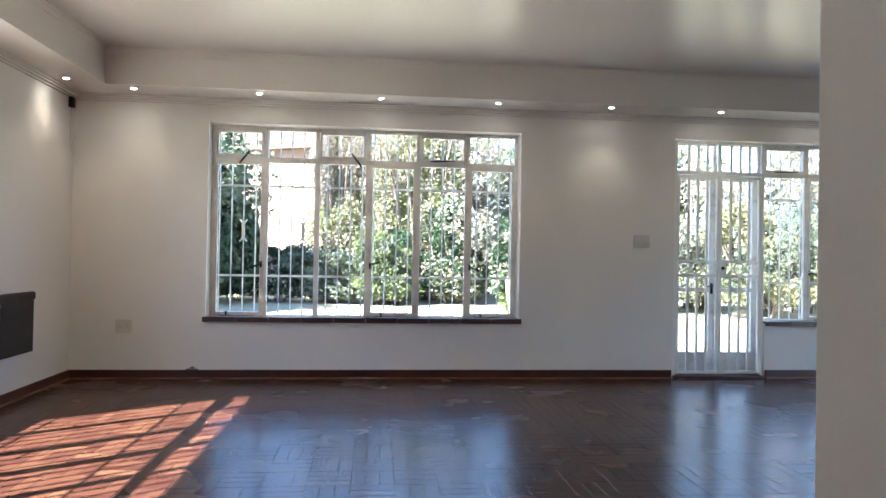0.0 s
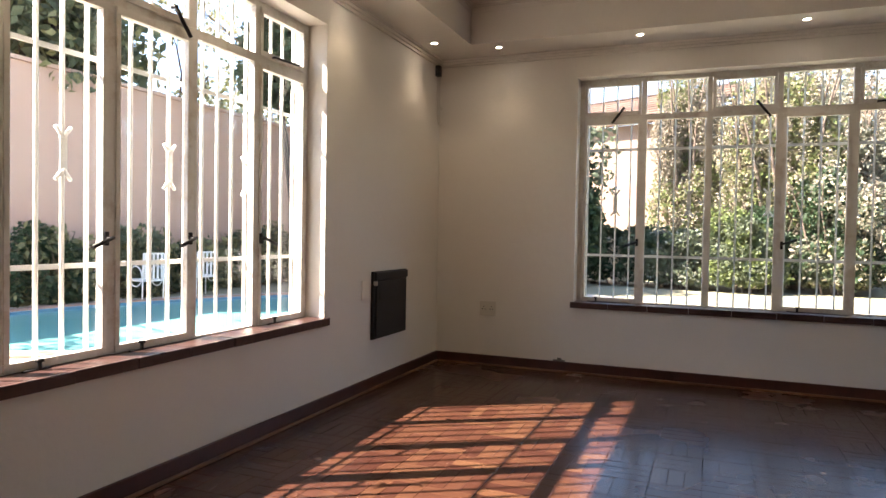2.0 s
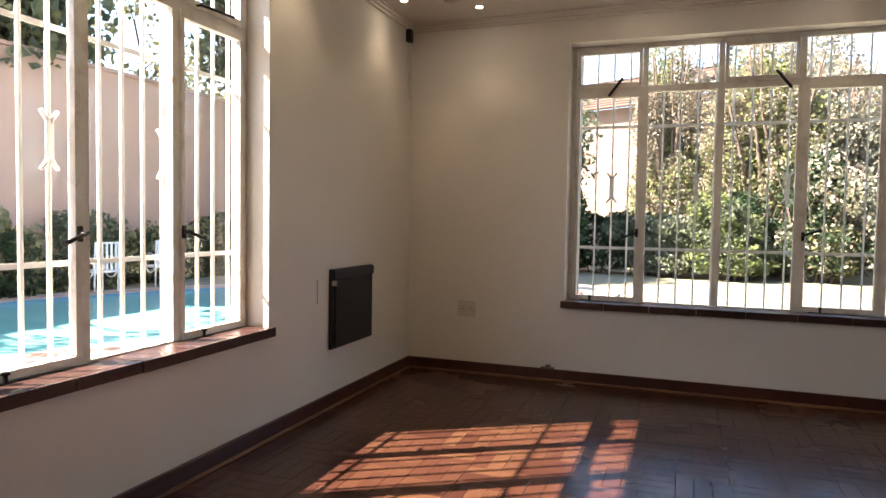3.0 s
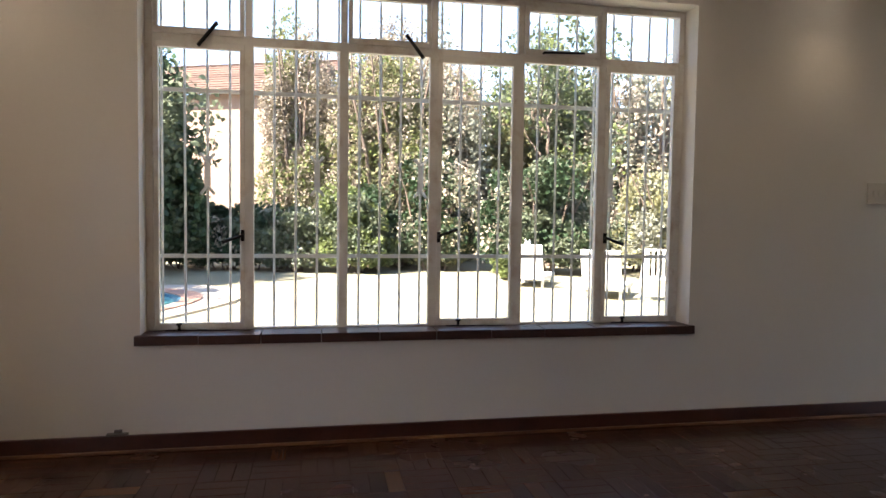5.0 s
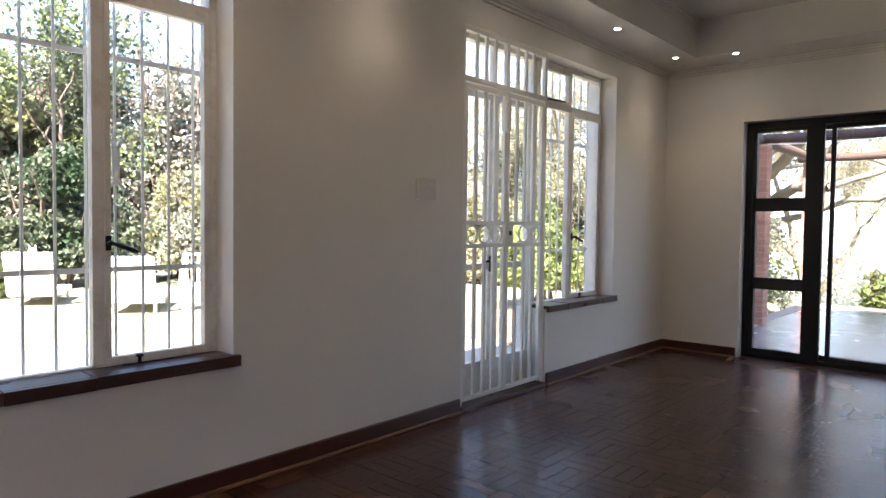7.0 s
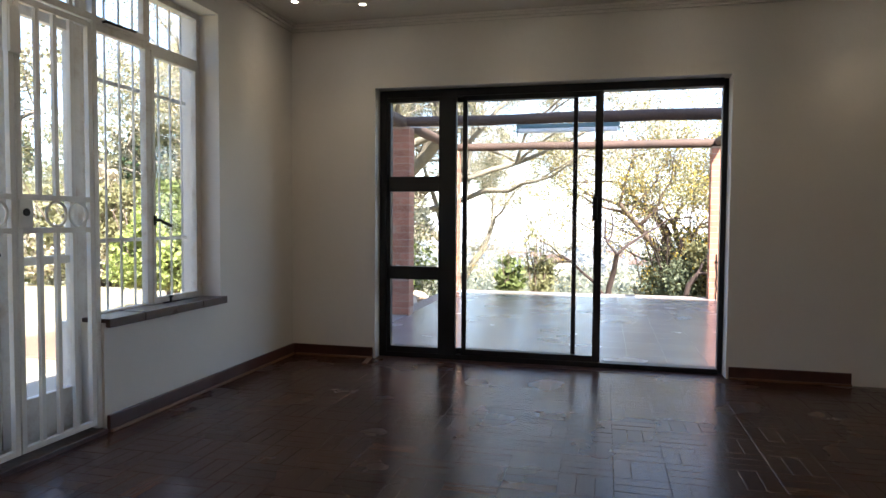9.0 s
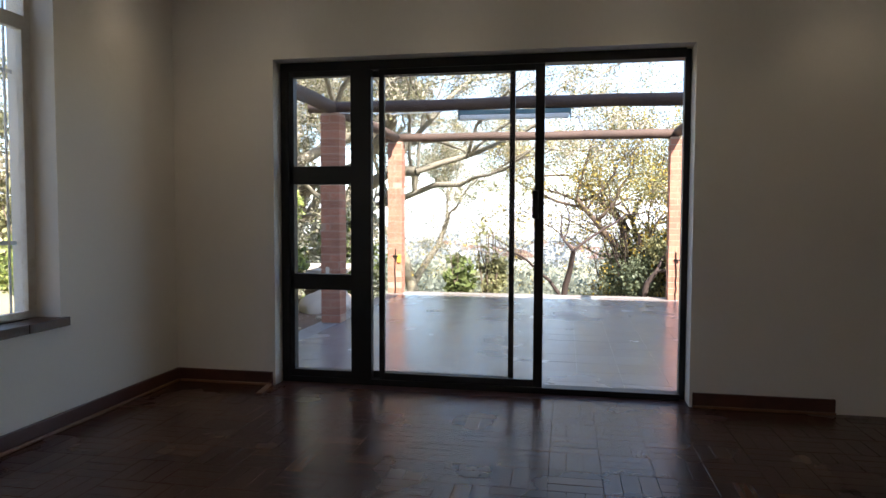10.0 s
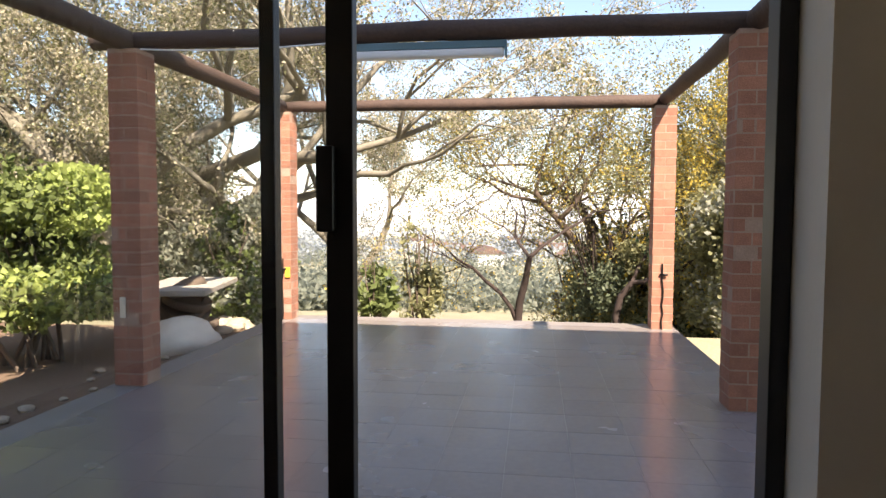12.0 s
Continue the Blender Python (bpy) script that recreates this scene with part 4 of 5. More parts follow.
tree((18.5, 11.2), "large spreading tree with tan autumn leaves", (-0.05, -0.12, 1), 3.4, 0.40, 5, 72, PALEBARK, ((TAN, 0.55, 0.031), (OLIVE, 0.45, 0.031)), per=98.3, spread=0.27,
     limbs=(((0, -0.3, 3.0), (-0.25, -1.0, 0.10), 4.2, 0.20, 4), ((0, -0.3, 3.6), (-1.0, -0.6, 0.35), 4.2, 0.20, 4), ((0, 0, 2.6), (-0.9, 0.5, 0.6), 3.6, 0.15, 4)))
tree((17.5, 15.0), "tall tree with grey-green crown", (-0.1, -0.1, 1), 3.4, 0.26, 4, 73, PALEBARK, ((OLIVE, 0.6, 0.040), (GREY, 0.4, 0.040)), per=100.8, spread=0.31)
tree((18.6, 3.3), "gnarled tree with sparse yellow leaves", (-0.05, 0.1, 1), 2.9, 0.22, 5, 74, BARK, ((GOLD, 0.35, 0.030), (OLIVE, 0.65, 0.030)), per=10, spread=0.26, bend=0.38, kids=4, lift=0.18)
tree((20.2, 1.9), "tangled tree with grey-olive leaves", (0.0, 0.1, 1), 2.7, 0.20, 5, 87, BARK, ((GOLD, 0.2, 0.034), (OLIVE, 0.8, 0.034)), per=10, spread=0.28, bend=0.36, kids=4, lift=0.16)
shrub((18.4, 2.7), "dense twiggy thicket below the gnarled tree", 1.7, 1.3, 3.4, 96, GREEN, 9000, 0.050, 0.12, 1.4, stems=26, bark=DARKBARK, extra=((OLIVE, 0.7, 0.048), (GOLD, 0.2, 0.05)))
tree((17.2, 4.5), "thin dark tree with bare branches", (0.05, -0.05, 1), 2.1, 0.10, 5, 75, DARKBARK, ((OLIVE, 0.6, 0.024), (GOLD, 0.4, 0.024)), per=9, spread=0.20, bend=0.34)
tree((16.6, 3.0), "bare twiggy thicket tree with yellow tufts", (0.0, 0.05, 1), 1.5, 0.09, 5, 84, DARKBARK, ((GOLD, 0.5, 0.030), (OLIVE, 0.5, 0.028)), per=8, spread=0.18, bend=0.4)
tree((16.0, 11.3), "thick pale-trunked tree with tan autumn leaves", (0.05, -0.10, 1), 2.9, 0.30, 5, 86, PALEBARK, ((TAN, 0.55, 0.036), (OLIVE, 0.45, 0.036)), per=34, spread=0.32, bend=0.34,
     limbs=(((0, -0.2, 2.6), (0.1, -1.0, 0.45), 3.6, 0.16, 4), ((0, 0, 2.2), (-0.7, 0.7, 0.7), 3.0, 0.14, 4)))
shrub((17.5, 1.6), "dark twiggy shrub with olive leaves", 1.9, 1.5, 3.2, 76, OLIVE, 12350, 0.056, 0.10, 1.2, stems=18, bark=DARKBARK, extra=((DARK, 0.3, 0.056), (GOLD, 0.12, 0.053)))
tree((16.0, 0.6), "yellow-green leafy tree beside the patio", (0.0, 0.1, 1), 2.6, 0.16, 4, 77, PALEBARK, ((OLIVE, 0.6, 0.031), (GOLD, 0.4, 0.031)), per=138.6, spread=0.27)
shrub((15.2, 1.2), "olive shrub below the patio edge", 1.3, 1.0, 2.8, 78, OLIVE, 9500, 0.053, 0.06, 1.3, stems=12, extra=((GREY, 0.5, 0.053),))
shrub((15.4, 8.8), "grey-green shrub beyond the patio", 1.2, 1.0, 2.4, 79, GREY, 7600, 0.059, 0.05, 1.3, extra=((FRESH, 0.35, 0.059),))
shrub((15.0, 5.8), "small twiggy plant at the patio edge", 0.45, 0.4, 1.9, 80, OLIVE, 950, 0.056, 0.1, 2.0, stems=9)
shrub((14.2, 6.2), "small spiky yellow-green plant at the patio edge", 0.35, 0.3, 1.15, 81, FRESH, 665, 0.080, 0.0, 2.0, stems=6)
tree((24.0, -3.0), "tall tree on the slope", (0, 0, 1), 3.4, 0.24, 4, 82, PALEBARK, ((OLIVE, 0.7, 0.046), (GOLD, 0.3, 0.043)), per=100.8, spread=0.34)
tree((23.0, 9.0), "tall tree with tan leaves on the slope", (0, -0.1, 1), 3.6, 0.24, 5, 83, PALEBARK, ((TAN, 0.6, 0.037), (OLIVE, 0.4, 0.037)), per=63.0, spread=0.31)

shrub((24.0, 15.5), "tall olive tree behind the patio garden", 3.2, 3.0, 7.4, 90, OLIVE, 16000, 0.10, 0.04, 0.8, extra=((TAN, 0.5, 0.10), (GREEN, 0.4, 0.10)), cat="tree", stems=12, bark=PALEBARK)
shrub((18.0, 15.5), "dark olive tree behind the patio garden", 2.6, 2.2, 6.4, 95, GREEN, 16000, 0.085, 0.03, 0.9, extra=((OLIVE, 0.6, 0.08), (DARK, 0.4, 0.085)), cat="tree", stems=12, bark=PALEBARK)
shrub((20.0, 18.5), "tall grey-green tree behind the patio garden", 3.0, 2.6, 7.0, 91, GREY, 14000, 0.10, 0.04, 0.8, extra=((OLIVE, 0.7, 0.10),), cat="tree", stems=12, bark=PALEBARK)
shrub((16.5, 12.0), "olive shrub beside the patio garden", 1.8, 1.5, 3.0, 92, OLIVE, 9000, 0.075, 0.03, 1.2, extra=((GREEN, 0.6, 0.075), (TAN, 0.3, 0.07)), stems=10)
shrub((21.0, -1.0), "tall yellow-green tree on the slope", 2.6, 2.4, 6.6, 93, OLIVE, 12000, 0.085, 0.08, 0.9, extra=((GOLD, 0.35, 0.08), (GREEN, 0.3, 0.085)), cat="tree", stems=14, bark=DARKBARK)
shrub((19.5, 2.2), "dark twiggy undergrowth below the trees", 2.2, 1.6, 2.6, 94, DARK, 7000, 0.075, 0.10, 1.3, extra=((OLIVE, 0.7, 0.075), (GOLD, 0.15, 0.07)), stems=20, bark=DARKBARK)
# undergrowth and tall trees that close the north garden
UNDER = ((DARK, GREEN), (GREEN, OLIVE), (DARK, TAN), (GREEN, GREY))
for i in range(11):
    m1, m2 = UNDER[i % 4]
    shrub((-6.2 + 1.9 * i, 22.6 - 0.28 * i + 0.5 * math.sin(i * 1.7)), "dense undergrowth at the back of the lawn", 1.3, 1.0, (1.9 if i < 4 else 2.4) + 0.5 * math.sin(i * 2.3) * (i > 3), 100 + i, m1, 5200, 0.085, -0.02, 1.3,
          stems=8, extra=((m2, 0.45, 0.08),))
for i in range(9):
    m1, m2 = ((GREEN, GREY), (GREY, PINKDRY), (OLIVE, GREEN))[i % 3]
    shrub((2.0 + 2.1 * i, 26.0 - 0.35 * i + 0.6 * math.sin(i * 2.9)), "tall leafy tree closing the garden", 1.9, 1.6, 7.2 + 1.0 * math.sin(i * 1.9), 120 + i, m1, 6500, 0.11, 0.02, 0.9,
          stems=10, extra=((m2, 0.5, 0.10),), cat="tree")

# ridges across the valley, haze put into their colour and glow
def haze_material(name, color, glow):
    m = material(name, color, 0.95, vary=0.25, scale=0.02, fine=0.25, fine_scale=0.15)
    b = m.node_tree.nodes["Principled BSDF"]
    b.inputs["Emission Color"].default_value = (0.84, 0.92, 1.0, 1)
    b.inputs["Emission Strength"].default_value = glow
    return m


# farther ridges get paler, bluer colour and more emission in place of haze
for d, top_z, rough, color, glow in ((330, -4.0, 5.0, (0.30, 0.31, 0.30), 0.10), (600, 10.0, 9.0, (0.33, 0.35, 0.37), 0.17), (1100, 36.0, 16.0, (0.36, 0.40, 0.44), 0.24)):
    bm = bmesh.new()
    low, high, back = [], [], []
    for i in range(241):
        a = -0.95 + 1.9 * i / 240
        x, y = 14 + d * math.cos(a), 4.3 + d * math.sin(a)
        h = top_z + rough * (noise.noise(Vector((a * 4, d, 0))) + 0.5 * noise.noise(Vector((a * 13, d, 3))) + 0.12 * noise.noise(Vector((a * 90, d, 5))))
        low.append(bm.verts.new((x, y, -45)))
        high.append(bm.verts.new((x + 0.25 * d * math.cos(a), y + 0.25 * d * math.sin(a), h)))
        back.append(bm.verts.new((x + 0.4 * d * math.cos(a), y + 0.4 * d * math.sin(a), -45)))
    for i in range(240):
        bm.faces.new((low[i], low[i + 1], high[i + 1], high[i]))
        bm.faces.new((high[i], high[i + 1], back[i + 1], back[i]))
    tagged(part("backdrop", bm, haze_material("hazy_ridge", color, glow)), "pale blue-grey hills with painted glowing haze across the valley", "hills", kind="structure")

# far slopes: bushes and woods as one, haze put into their leaf colours
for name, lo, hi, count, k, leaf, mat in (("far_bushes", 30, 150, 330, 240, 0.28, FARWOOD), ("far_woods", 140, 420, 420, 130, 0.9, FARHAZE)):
    pts = []
    for i in range(count):
        d = lo + (hi - lo) * rng.random() ** 1.5
        a = rng.uniform(-0.75, 0.75)
        x, y = 14 + d * math.cos(a), 4.3 + d * math.sin(a)
        if noise.noise(Vector((x * 0.025, y * 0.025, 9))) < -0.22:
            continue
        s = (0.8 + 0.011 * d) * rng.uniform(0.7, 1.5)
        p = rng.normal(size=(k, 3)) * np.array([s, s, s * 0.5])
        pts.append(p + np.array([x, y, ground_height(x, y) + s * 0.5]))
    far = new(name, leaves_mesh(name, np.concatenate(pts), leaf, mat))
    tagged(far, "grey-green bush paled by painted haze on the valley slopes", "woods", kind="stuff")
for i in range(9):
    d, a = 120 + 22 * i, -0.10 + 0.035 * ((i * 5) % 9)
    x, y = 14 + d * math.cos(a), 4.3 + d * math.sin(a)
    z = ground_height(x, y)
    top = tagged(new("far_house"), "small pale house far across the valley", "house", group="valley houses")
    top.matrix_world = pose(x, y, z - 0.3, 0, 0, 20 * i)
    part("wall", one("b", (-4, 4, -3, 3, 0, 3.2)), WHITEPAINT, top)
    bm = bmesh.new()
    v = [bm.verts.new(c) for c in ((-4.4, -3.4, 3.2), (4.4, -3.4, 3.2), (4.4, 3.4, 3.2), (-4.4, 3.4, 3.2), (-4.4, 0, 4.9), (4.4, 0, 4.9))]
    for f in ((0, 1, 5, 4), (2, 3, 4, 5), (0, 4, 3), (1, 2, 5), (0, 3, 2, 1)):
        bm.faces.new([v[k] for k in f])
    part("roof", bm, ROOFTILE, top)


# ---- garden things ----
def stone_table():
    top = tagged(new("garden_table"), "grey concrete slab table on a log pedestal", "table")
    top.matrix_world = pose(12.95, 8.22, -0.30, 0, 0, 12)
    bm = bmesh.new()
    box(bm, -0.75, 0.75, -0.42, 0.42, 0.535, 0.60, bevel=0.012)
    part("tabletop", bm, CONCRETE, top)
    bm = bmesh.new()
    for i in range(6):
        rod(bm, (0.05 * math.sin(i), 0.04 * math.cos(2 * i), i * 0.089), (0.05 * math.sin(i + 1), 0.04 * math.cos(2 * i + 2), (i + 1) * 0.089), 0.36 - 0.02 * i, 0.34 - 0.015 * i, 14)
    part("pedestal", bm, BARK, top)


stone_table()
bm = bmesh.new()
bmesh.ops.create_icosphere(bm, subdivisions=4, radius=1.0)
for v in bm.verts:
    k = 1 + 0.13 * noise.noise(v.co * 1.6) + 0.04 * noise.noise(v.co * 5)
    v.co = Vector((v.co.x * 0.44 * k, v.co.y * 0.36 * k, max(-0.06, v.co.z * 0.26 * k)))
for f in bm.faces:
    f.smooth = True
ob = tagged(part("boulder", bm, material("white_rock", (0.62, 0.56, 0.48), 0.9, vary=0.2, scale=5, fine=0.2, bump=0.8, bump_scale=25)), "large pale sunlit boulder beside the patio", "boulder")
ob.matrix_world = pose(12.1, 7.86, -0.25) @ Matrix.Scale(1.12, 4)
STONE = material("garden_stone", (0.40, 0.33, 0.25), 0.9, vary=0.25, scale=6, fine=0.2, bump=0.8, bump_scale=30)
bm = bmesh.new()
bmesh.ops.create_icosphere(bm, subdivisions=2, radius=1.0)
for v in bm.verts:
    v.co *= 1 + 0.25 * noise.noise(v.co * 1.3)
    v.co.z *= 0.6
STONE_ME = mesh_of("stone", bm, STONE)
for i in range(26):
    ob = tagged(new("stone", STONE_ME), "rough brown stone edging the garden bed", "stone", group="garden stones")
    if i < 16:
        p = (12.9 + 0.09 * i + random.uniform(-0.1, 0.1), 7.55 + 0.05 * i + random.uniform(-0.3, 0.3))
    else:
        p = (9.0 + 0.28 * (i - 16), 7.75 + random.uniform(-0.15, 0.2))
    s = random.uniform(0.07, 0.16) if i < 16 else random.uniform(0.03, 0.07)
    ob.matrix_world = pose(p[0], p[1], (-0.272 if p[0] < PX1 - 0.2 else ground_height(*p)) + s * 0.3, 0, 0, random.uniform(0, 360)) @ Matrix.Scale(s, 4)


def lounger(x, y, rz):
    top = tagged(new("sun_lounger"), "white sun lounger with raised backrest on the lawn", "lounger", group="garden loungers")
    top.matrix_world = pose(x, y, ground_height(x, y), 0, 0, rz)
    part("seat", one("s", (-0.36, 0.36, -1.3, 0.0, 0.16, 0.25), bevel=0.015), WHITEPAINT, top)
    bm = bmesh.new()
    box(bm, -0.36, 0.36, 0.0, 0.06, 0.0, 0.78, bevel=0.015)
    b = part("backrest", bm, WHITEPAINT, top)
    b.matrix_basis = pose(0, 0.0, 0.20, -20, 0, 0)
    for sx in (-0.31, 0.31):
        for sy in (-1.2, -0.1):
            part("leg", rod(bmesh.new(), (sx, sy, 0.0), (sx, sy, 0.16), 0.03), WHITEPAINT, top)
    return top


lounger(4.4, 16.9, 150)
lounger(5.2, 14.9, 145)


def garden_chair(x, y, rz):
    top = tagged(new("garden_chair"), "white wrought garden armchair with curved arms", "chair")
    top.matrix_world = pose(x, y, ground_height(x, y), 0, 0, rz)
    part("seat", one("s", (-0.25, 0.25, -0.25, 0.25, 0.40, 0.44), bevel=0.01), WHITEPAINT, top)
    for sx in (-0.23, 0.23):
        part("leg", rod(bmesh.new(), (sx, -0.23, 0), (sx, -0.23, 0.40), 0.016), WHITEPAINT, top)
        part("leg", rod(bmesh.new(), (sx, 0.23, 0), (sx, 0.27, 0.95), 0.016), WHITEPAINT, top)
        part("arm", ring(bmesh.new(), (0, 0, 0), 0.20, 0.014), WHITEPAINT, top).matrix_basis = pose(sx, 0.02, 0.50, 0, 0, 90)
    for i in range(5):
        part("slat", one("s", (-0.2 + 0.09 * i, -0.16 + 0.09 * i, 0.245, 0.262, 0.45, 0.93)), WHITEPAINT, top)
    part("rail", one("r", (-0.23, 0.23, 0.24, 0.27, 0.93, 0.965), bevel=0.006), WHITEPAINT, top)


garden_chair(6.15, 14.7, 160)
garden_chair(-10.2, 11.5, -100)
garden_chair(-10.2, 13.05, -110)
bm = bmesh.new()
for z0, z1, r0, r1 in ((0, 0.08, 0.16, 0.15), (0.08, 0.75, 0.09, 0.08), (0.75, 0.82, 0.15, 0.16), (0.82, 1.05, 0.07, 0.12), (1.05, 1.25, 0.12, 0.08)):
    rod(bm, (0, 0, z0), (0, 0, z1), r0, r1, 14)
for s in (-1, 1):
    rod(bm, (s * 0.05, 0, 1.24), (s * 0.07, 0, 1.33), 0.035, 0.005, 6)
ob = tagged(part("garden_ornament", bm, WHITEPAINT), "white garden ornament on a slim pedestal", "ornament")
ob.matrix_world = pose(4.75, 18.0, ground_height(4.75, 18.0)) @ Matrix.Scale(0.75, 4)

# ---- fittings of the room ----
def downlight(x, y, first=[]):
    """A recessed lamp in the dropped band: ring, glowing lens and its spot of light."""
    if first:
        top = copy_thing(first[0], pose(x, y, BZ))
    else:
        top = tagged(new("downlight"), "small lit recessed downlight with white ring", "downlight", group="ceiling downlights")
        bm = ring(bmesh.new(), (0, 0, 0), 0.028, 0.006)
        bmesh.ops.rotate(bm, verts=bm.verts, matrix=Matrix.Rotation(radians(90), 3, "X"))
        part("rim", bm, WHITEPAINT, top)
        part("lens", rod(bmesh.new(), (0, 0, -0.003), (0, 0, -0.0005), 0.020, sides=16), BULB, top, "glowing lamp lens")
        top.matrix_world = pose(x, y, BZ)
        first.append(top)
    lamp = new("downlight_beam", bpy.data.lights.new("downlight_beam", "SPOT"))
    lamp.data.energy = 0.85
    lamp.data.color = (1.0, 0.83, 0.60)
    lamp.data.spot_size = radians(105)
    lamp.data.spot_blend = 0.85
    lamp.data.shadow_soft_size = 0.03
    lamp.matrix_world = look((x, y, BZ - 0.012), (x, y, 0))


for i in range(8):
    downlight(-1.465 + 1.108 * i, 6.695)
for i in range(4):
    downlight(XW + 0.18, 6.42 - 1.14 * i)
    downlight(XE - 0.41, 6.24 - 1.12 * i)


def wall_heater():
    top = tagged(new("wall_heater"), "black enamelled panel heater set in the wall", "heater")
    top.matrix_world = pose(XW + 0.001, 5.74, 0.36)
    w, h = 0.565, 0.495
    part("body", one("b", (0.0, 0.020, 0.0, w, 0.0, h), bevel=0.004), HEATER, top)
    bm = bmesh.new()
    box(bm, 0.0205, 0.034, 0.03, w - 0.03, 0.02, h - 0.07, bevel=0.006)
    part("front_panel", bm, HEATER, top)
    for i in range(7):
        part("slat", one("s", (0.0345, 0.039, 0.07, w - 0.17, h - 0.20 + 0.014 * i, h - 0.192 + 0.014 * i)), BLACK, top)
    part("hood", one("b", (0.0205, 0.038, 0.012, w - 0.012, h - 0.062, h - 0.006), bevel=0.006), HEATER, top)
    part("latch", one("l", (0.0205, 0.05, 0.002, 0.012, h - 0.10, h - 0.07)), PLASTIC, top)


wall_heater()
tagged(part("blank_plate", one("p", (XW + 0.001, XW + 0.008, 5.60, 5.665, 0.66, 0.80), bevel=0.002), WALL), "painted-over blank plate beside the heater", "wall plate")


def wall_plate(name, label, m, w, h, gang):
    """A plate on the wall: x along it, y into the room, z up."""
    top = tagged(new(name), label, "socket" if gang == "socket" else "switch")
    top.matrix_world = m
    part("plate", one("p", (-w / 2, w / 2, -0.012, -0.001, -h / 2, h / 2), bevel=0.003), PLASTIC, top)
    if gang == "socket":
        for s in (-1, 1):
            for dx, dz in ((0, 0.016), (-0.011, -0.006), (0.011, -0.006)):
                part("pin_hole", rod(bmesh.new(), (s * w * 0.24 + dx, -0.0125, dz), (s * w * 0.24 + dx, -0.0118, dz), 0.0042, sides=8), BLACK, top)
            part("rocker", one("r", (s * w * 0.24 - 0.008, s * w * 0.24 + 0.008, -0.016, -0.0122, 0.03, 0.045), bevel=0.001), PLASTIC, top)
    else:
        for i in range(3):
            x = (i - 1) * w * 0.24
            part("rocker", one("r", (x - 0.010, x + 0.010, -0.017, -0.0122, -0.018, 0.018), bevel=0.002), PLASTIC, top)
    return top


wall_plate("wall_socket", "white double wall socket above the skirting", pose(-1.615, YN, 0.495), 0.145, 0.125, "socket")
wall_plate("light_switch", "cream three-lever light switch plate", pose(3.41, YN, 1.39), 0.165, 0.125, "switch")


def alarm_sensor():
    top = tagged(new("alarm_cable"), "dark sensor bracket with a dangling cable loop", "sensor")
    top.matrix_world = pose(XW + 0.001, YN - 0.10, 2.56)
    part("bracket", one("b", (0.0, 0.04, -0.03, 0.03, -0.045, 0.05), bevel=0.008), HARDWARE, top)
    bm = bmesh.new()
    prev = Vector((0.02, 0, -0.05))
    for i in range(1, 22):
        t = i / 21
        if t < 0.5:
            p = Vector((0.012, 0.01 * math.sin(t * 20), -0.05 - 0.66 * t))
        else:
            a = (t - 0.5) * 2 * 4.6
            p = Vector((0.014, 0.005 + 0.06 * (1 - math.cos(a)), -0.38 - 0.085 * math.sin(a)))
        rod(bm, prev, p, 0.0035, sides=5, caps=False)
        prev = p
    tagged(part("cable", bm, PLASTIC, top, "thin cream cable"), kind="stuff")


alarm_sensor()
bm = bmesh.new()
box(bm, -0.05, 0.05, -0.03, -0.001, 0.0, 0.012, bevel=0.002)
box(bm, -0.015, 0.02, -0.02, -0.001, 0.012, 0.028, bevel=0.002)
ob = tagged(part("cable_bracket", bm, material("dull_metal", (0.16, 0.14, 0.12), 0.4, 0.7)), "small dull metal bracket on the skirting", "bracket")
ob.matrix_world = pose(-0.98, YN - 0.001, 0.089)

ob = tagged(part("timber_offcut", one("o", (-0.11, 0.11, -0.018, 0.018, 0.0, 0.010), bevel=0.002), QUAD), "loose thin timber strip on the floor", "offcut")
ob.matrix_world = pose(6.72, 6.30, 0.001, 0, 0, 8)

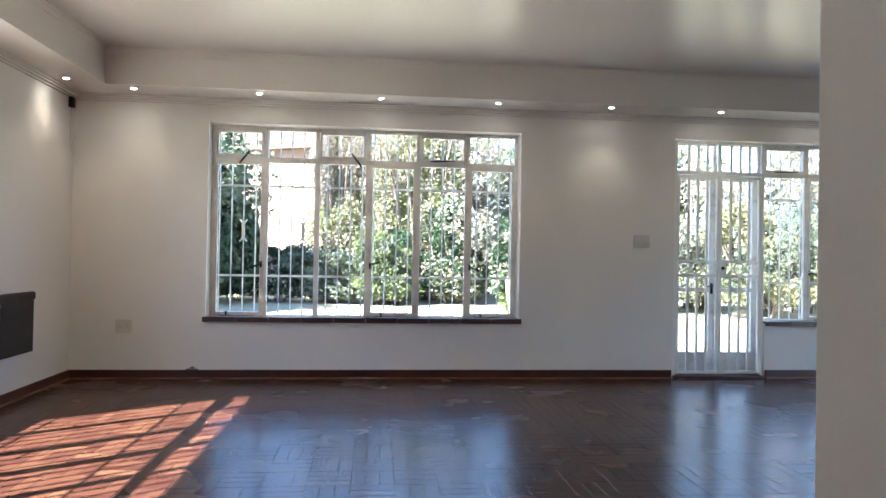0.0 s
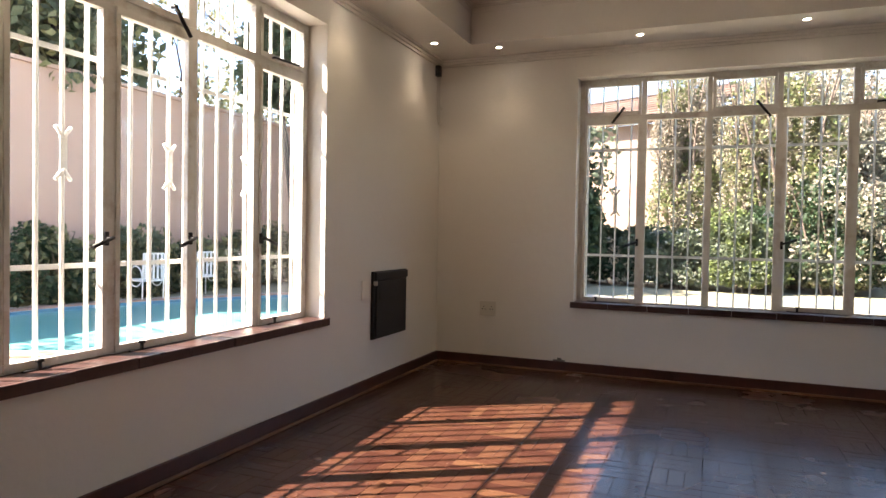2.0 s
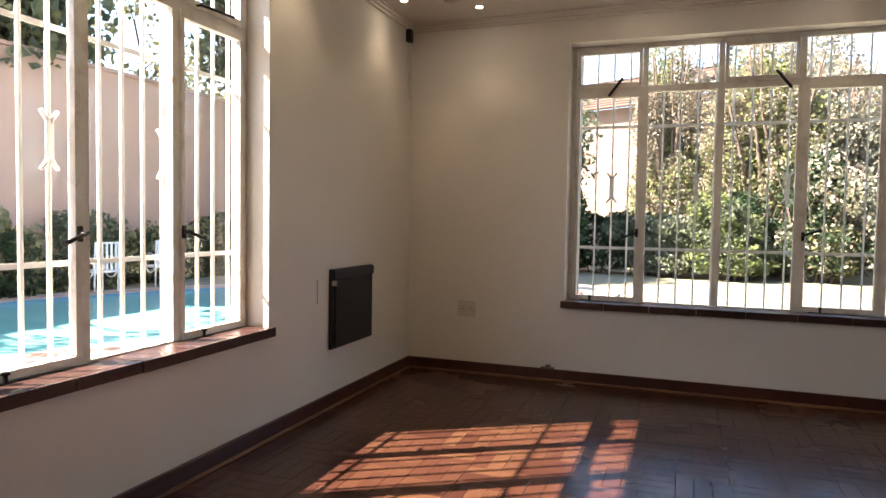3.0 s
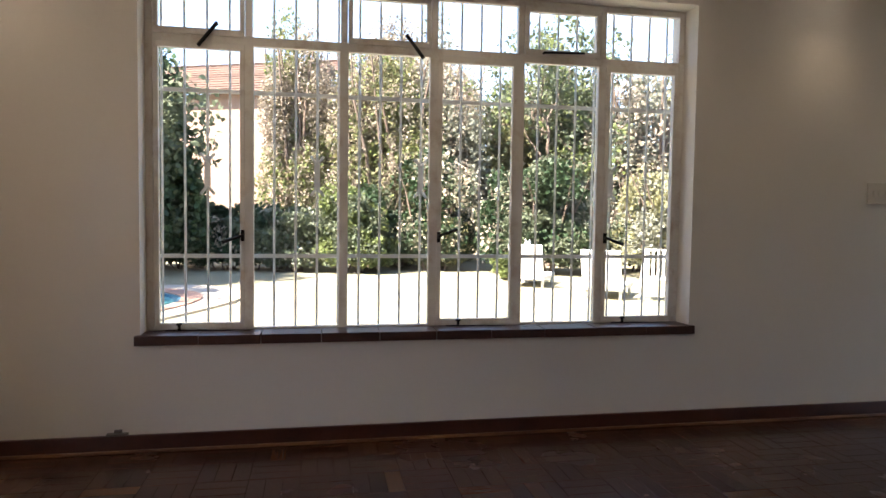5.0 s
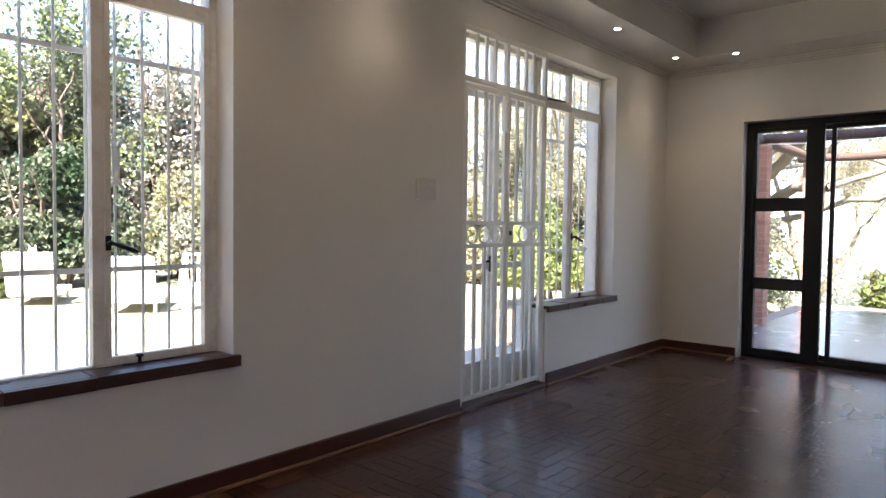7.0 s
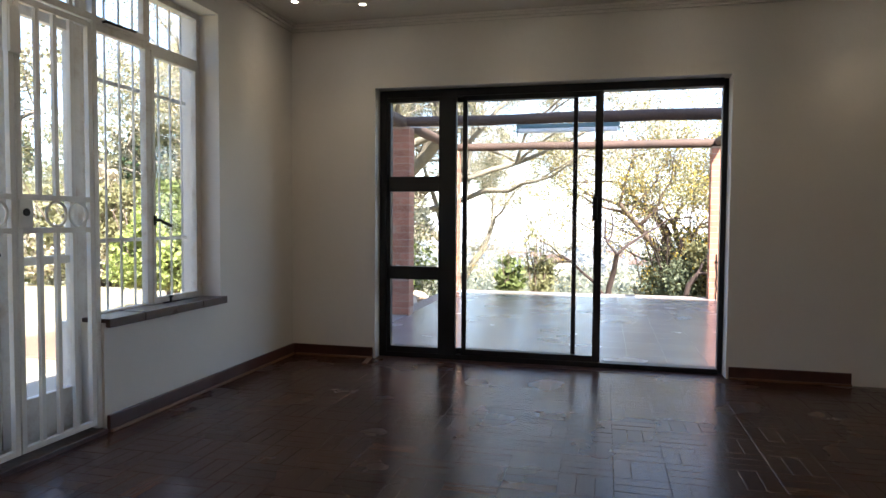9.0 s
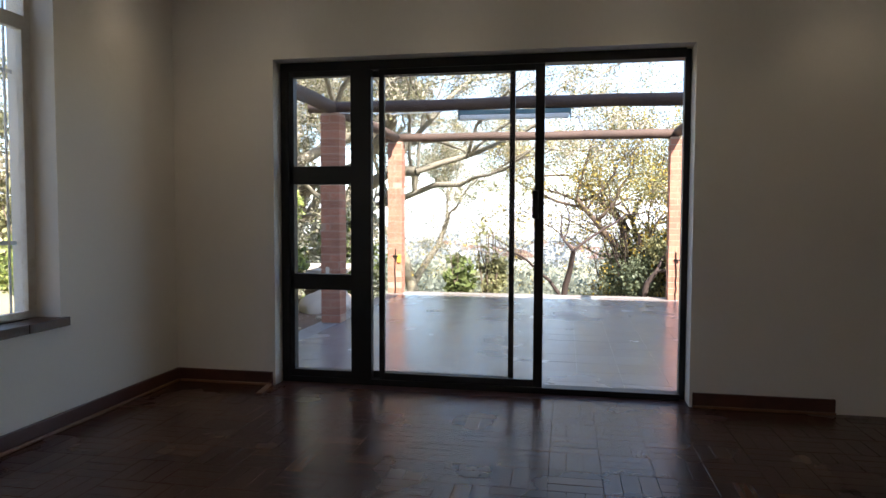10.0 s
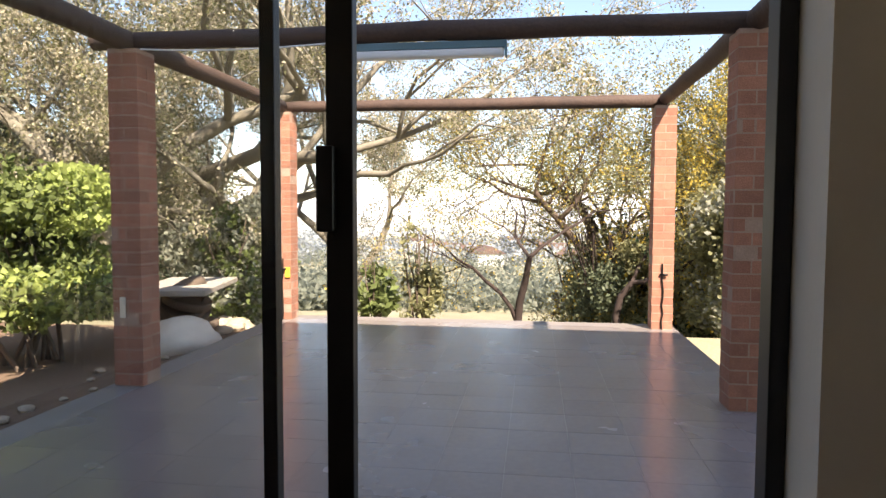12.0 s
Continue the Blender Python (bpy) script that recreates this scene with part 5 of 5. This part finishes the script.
# ---- parquet blocks ----
def parquet_material(name, along):
    m = bpy.data.materials.new(name)
    m.use_nodes = True
    n, l = m.node_tree.nodes, m.node_tree.links
    b = n["Principled BSDF"]
    g = n.new("ShaderNodeNewGeometry")
    sc = n.new("ShaderNodeVectorMath")
    sc.operation = "MULTIPLY"
    sc.inputs[1].default_value = (6, 90, 1) if along == "x" else (90, 6, 1)
    l.new(g.outputs["Position"], sc.inputs[0])
    grain = n.new("ShaderNodeTexNoise")
    grain.inputs["Scale"].default_value = 1.0
    grain.inputs["Detail"].default_value = 5
    l.new(sc.outputs[0], grain.inputs["Vector"])
    info = n.new("ShaderNodeObjectInfo")
    add = n.new("ShaderNodeMath")
    add.operation = "ADD"
    l.new(g.outputs["Random Per Island"], add.inputs[0])
    l.new(info.outputs["Random"], add.inputs[1])
    fr = n.new("ShaderNodeMath")
    fr.operation = "FRACT"
    l.new(add.outputs[0], fr.inputs[0])
    ramp = n.new("ShaderNodeValToRGB")
    e = ramp.color_ramp.elements
    e[0].position, e[0].color = 0.0, (0.038, 0.0135, 0.0094, 1)
    e[1].position, e[1].color = 1.0, (0.101, 0.0465, 0.0245, 1)
    k = e.new(0.45)
    k.color = (0.056, 0.0212, 0.0135, 1)
    k = e.new(0.88)
    k.color = (0.071, 0.0295, 0.0167, 1)
    l.new(fr.outputs[0], ramp.inputs[0])
    mr = n.new("ShaderNodeMapRange")
    mr.inputs[3].default_value, mr.inputs[4].default_value = 0.72, 1.25
    l.new(grain.outputs[0], mr.inputs[0])
    wear = n.new("ShaderNodeTexNoise")
    wear.inputs["Scale"].default_value = 1.7
    wear.inputs["Detail"].default_value = 6
    l.new(g.outputs["Position"], wear.inputs["Vector"])
    mul = n.new("ShaderNodeVectorMath")
    mul.operation = "SCALE"
    l.new(ramp.outputs[0], mul.inputs[0])
    l.new(mr.outputs[0], mul.inputs["Scale"])
    l.new(mul.outputs[0], b.inputs["Base Color"])
    rr = n.new("ShaderNodeMapRange")
    rr.inputs[1].default_value, rr.inputs[2].default_value = 0.3, 0.7
    rr.inputs[3].default_value, rr.inputs[4].default_value = 0.225, 0.295
    l.new(wear.outputs[0], rr.inputs[0])
    l.new(rr.outputs[0], b.inputs["Roughness"])
    b.inputs["Specular IOR Level"].default_value = 0.34
    bu = n.new("ShaderNodeBump")
    bu.inputs["Strength"].default_value = 0.06
    bu.inputs["Distance"].default_value = 0.004
    l.new(grain.outputs[0], bu.inputs["Height"])
    l.new(bu.outputs[0], b.inputs["Normal"])
    return m


PARQ = {"x": parquet_material("parquet_along", "x"), "y": parquet_material("parquet_across", "y")}
floor = bpy.data.objects["floor"]
CELL, STRIPS = 0.231, 3


def block_shape(lx, ly):
    """Top and chamfer of a block of those half sizes, its top at z 0."""
    c = 0.0014
    v = [(-lx, -ly, -0.0006), (lx, -ly, -0.0006), (lx, ly, -0.0006), (-lx, ly, -0.0006),
         (-lx + c, -ly + c, 0), (lx - c, -ly + c, 0), (lx - c, ly - c, 0), (-lx + c, ly - c, 0)]
    low = [(x, y, -0.0115) for x, y, _ in v[:4]]
    f = [(4, 5, 6, 7), (0, 1, 5, 4), (1, 2, 6, 5), (2, 3, 7, 6), (3, 0, 4, 7), (8, 9, 1, 0), (9, 10, 2, 1), (10, 11, 3, 2), (11, 8, 0, 3)]
    return v + low, f


shapes = {"x": block_shape(CELL / 2 - 0.0009, CELL / STRIPS / 2 - 0.0009), "y": block_shape(CELL / STRIPS / 2 - 0.0009, CELL / 2 - 0.0009)}
PIECE = {}
for k, (v, f) in shapes.items():
    me = bpy.data.meshes.new("block")
    me.from_pydata(v, [], f)
    me.materials.append(PARQ[k])
    PIECE[k] = me
joined = {"x": ([], []), "y": ([], [])}
r = random.Random(3)
for i in range(int((XE - XW) / CELL) + 1):
    for j in range(int((YN - 2.80) / CELL) + 1):
        cx, cy = XE - CELL * (i + 0.5), YN - CELL * (j + 0.5)
        k = "x" if (i + j) % 2 else "y"
        for s in range(STRIPS):
            o = (s - 1) * CELL / STRIPS
            x, y = (cx, cy + o) if k == "x" else (cx + o, cy)
            if cx < XW - 0.05:
                continue
            m = pose(x + r.uniform(-0.0004, 0.0004), y + r.uniform(-0.0004, 0.0004), r.uniform(-0.0008, 0.0), r.gauss(0, 0.085), r.gauss(0, 0.085), r.gauss(0, 0.12))
            if 1.9 < x < 4.4 and 3.9 < y < 5.8:
                piece("block", PIECE[k], floor, m)
                continue
            v, f = shapes[k]
            vv, ff = joined[k]
            b0 = len(vv)
            vv.extend([tuple(m @ Vector(p)) for p in v])
            ff.extend([tuple(q + b0 for q in face) for face in f])
for k, (vv, ff) in joined.items():
    me = bpy.data.meshes.new("blocks")
    me.from_pydata(vv, [], ff)
    me.materials.append(PARQ[k])
    ob = new("blocks", me)
    ob.parent = floor
    tagged(ob, kind="stuff")
# plain grey tiles towards the entrance
FLOORTILE = material("grey_floor_tile", (0.20, 0.17, 0.15), 0.35, vary=0.15, scale=2, fine=0.1, bump=0.1, random_part=0.1)
tile_me = mesh_of("tile", one("t", (-0.198, 0.198, -0.198, 0.198, -0.011, -0.001), bevel=0.002), FLOORTILE)
y0 = YN - CELL * (int((YN - 2.80) / CELL) + 1) - 0.004
for i in range(23):
    for j in range(11):
        x, y = XE - 0.2 - 0.4 * i, y0 - 0.2 - 0.4 * j
        if x > XW + 0.15 and y > YS + 0.15:
            piece("tile", tile_me, floor, Matrix.Translation((x, y, 0)))

# ---- patio tiles ----
slab = tagged(part("patio_floor", one("d", (PX0, PX1, PY0, PY1, -0.7, PZ - 0.0015)), GROUT), "grey tiled patio floor in house shade", "patio", kind="structure")
TS = 0.335
tile_me = mesh_of("tile", one("t", (-TS / 2 + 0.0009, TS / 2 - 0.0009, -TS / 2 + 0.0009, TS / 2 - 0.0009, -0.0012, 0.0), bevel=0.0004), TILE)
for i in range(int((PX1 - PX0) / TS)):
    for j in range(int((PY1 - PY0) / TS)):
        piece("tile", tile_me, slab, pose(PX0 + TS * (i + 0.5), PY0 + TS * (j + 0.5), PZ + r.uniform(-0.0003, 0.0003), r.gauss(0, 0.03), r.gauss(0, 0.03), 0))
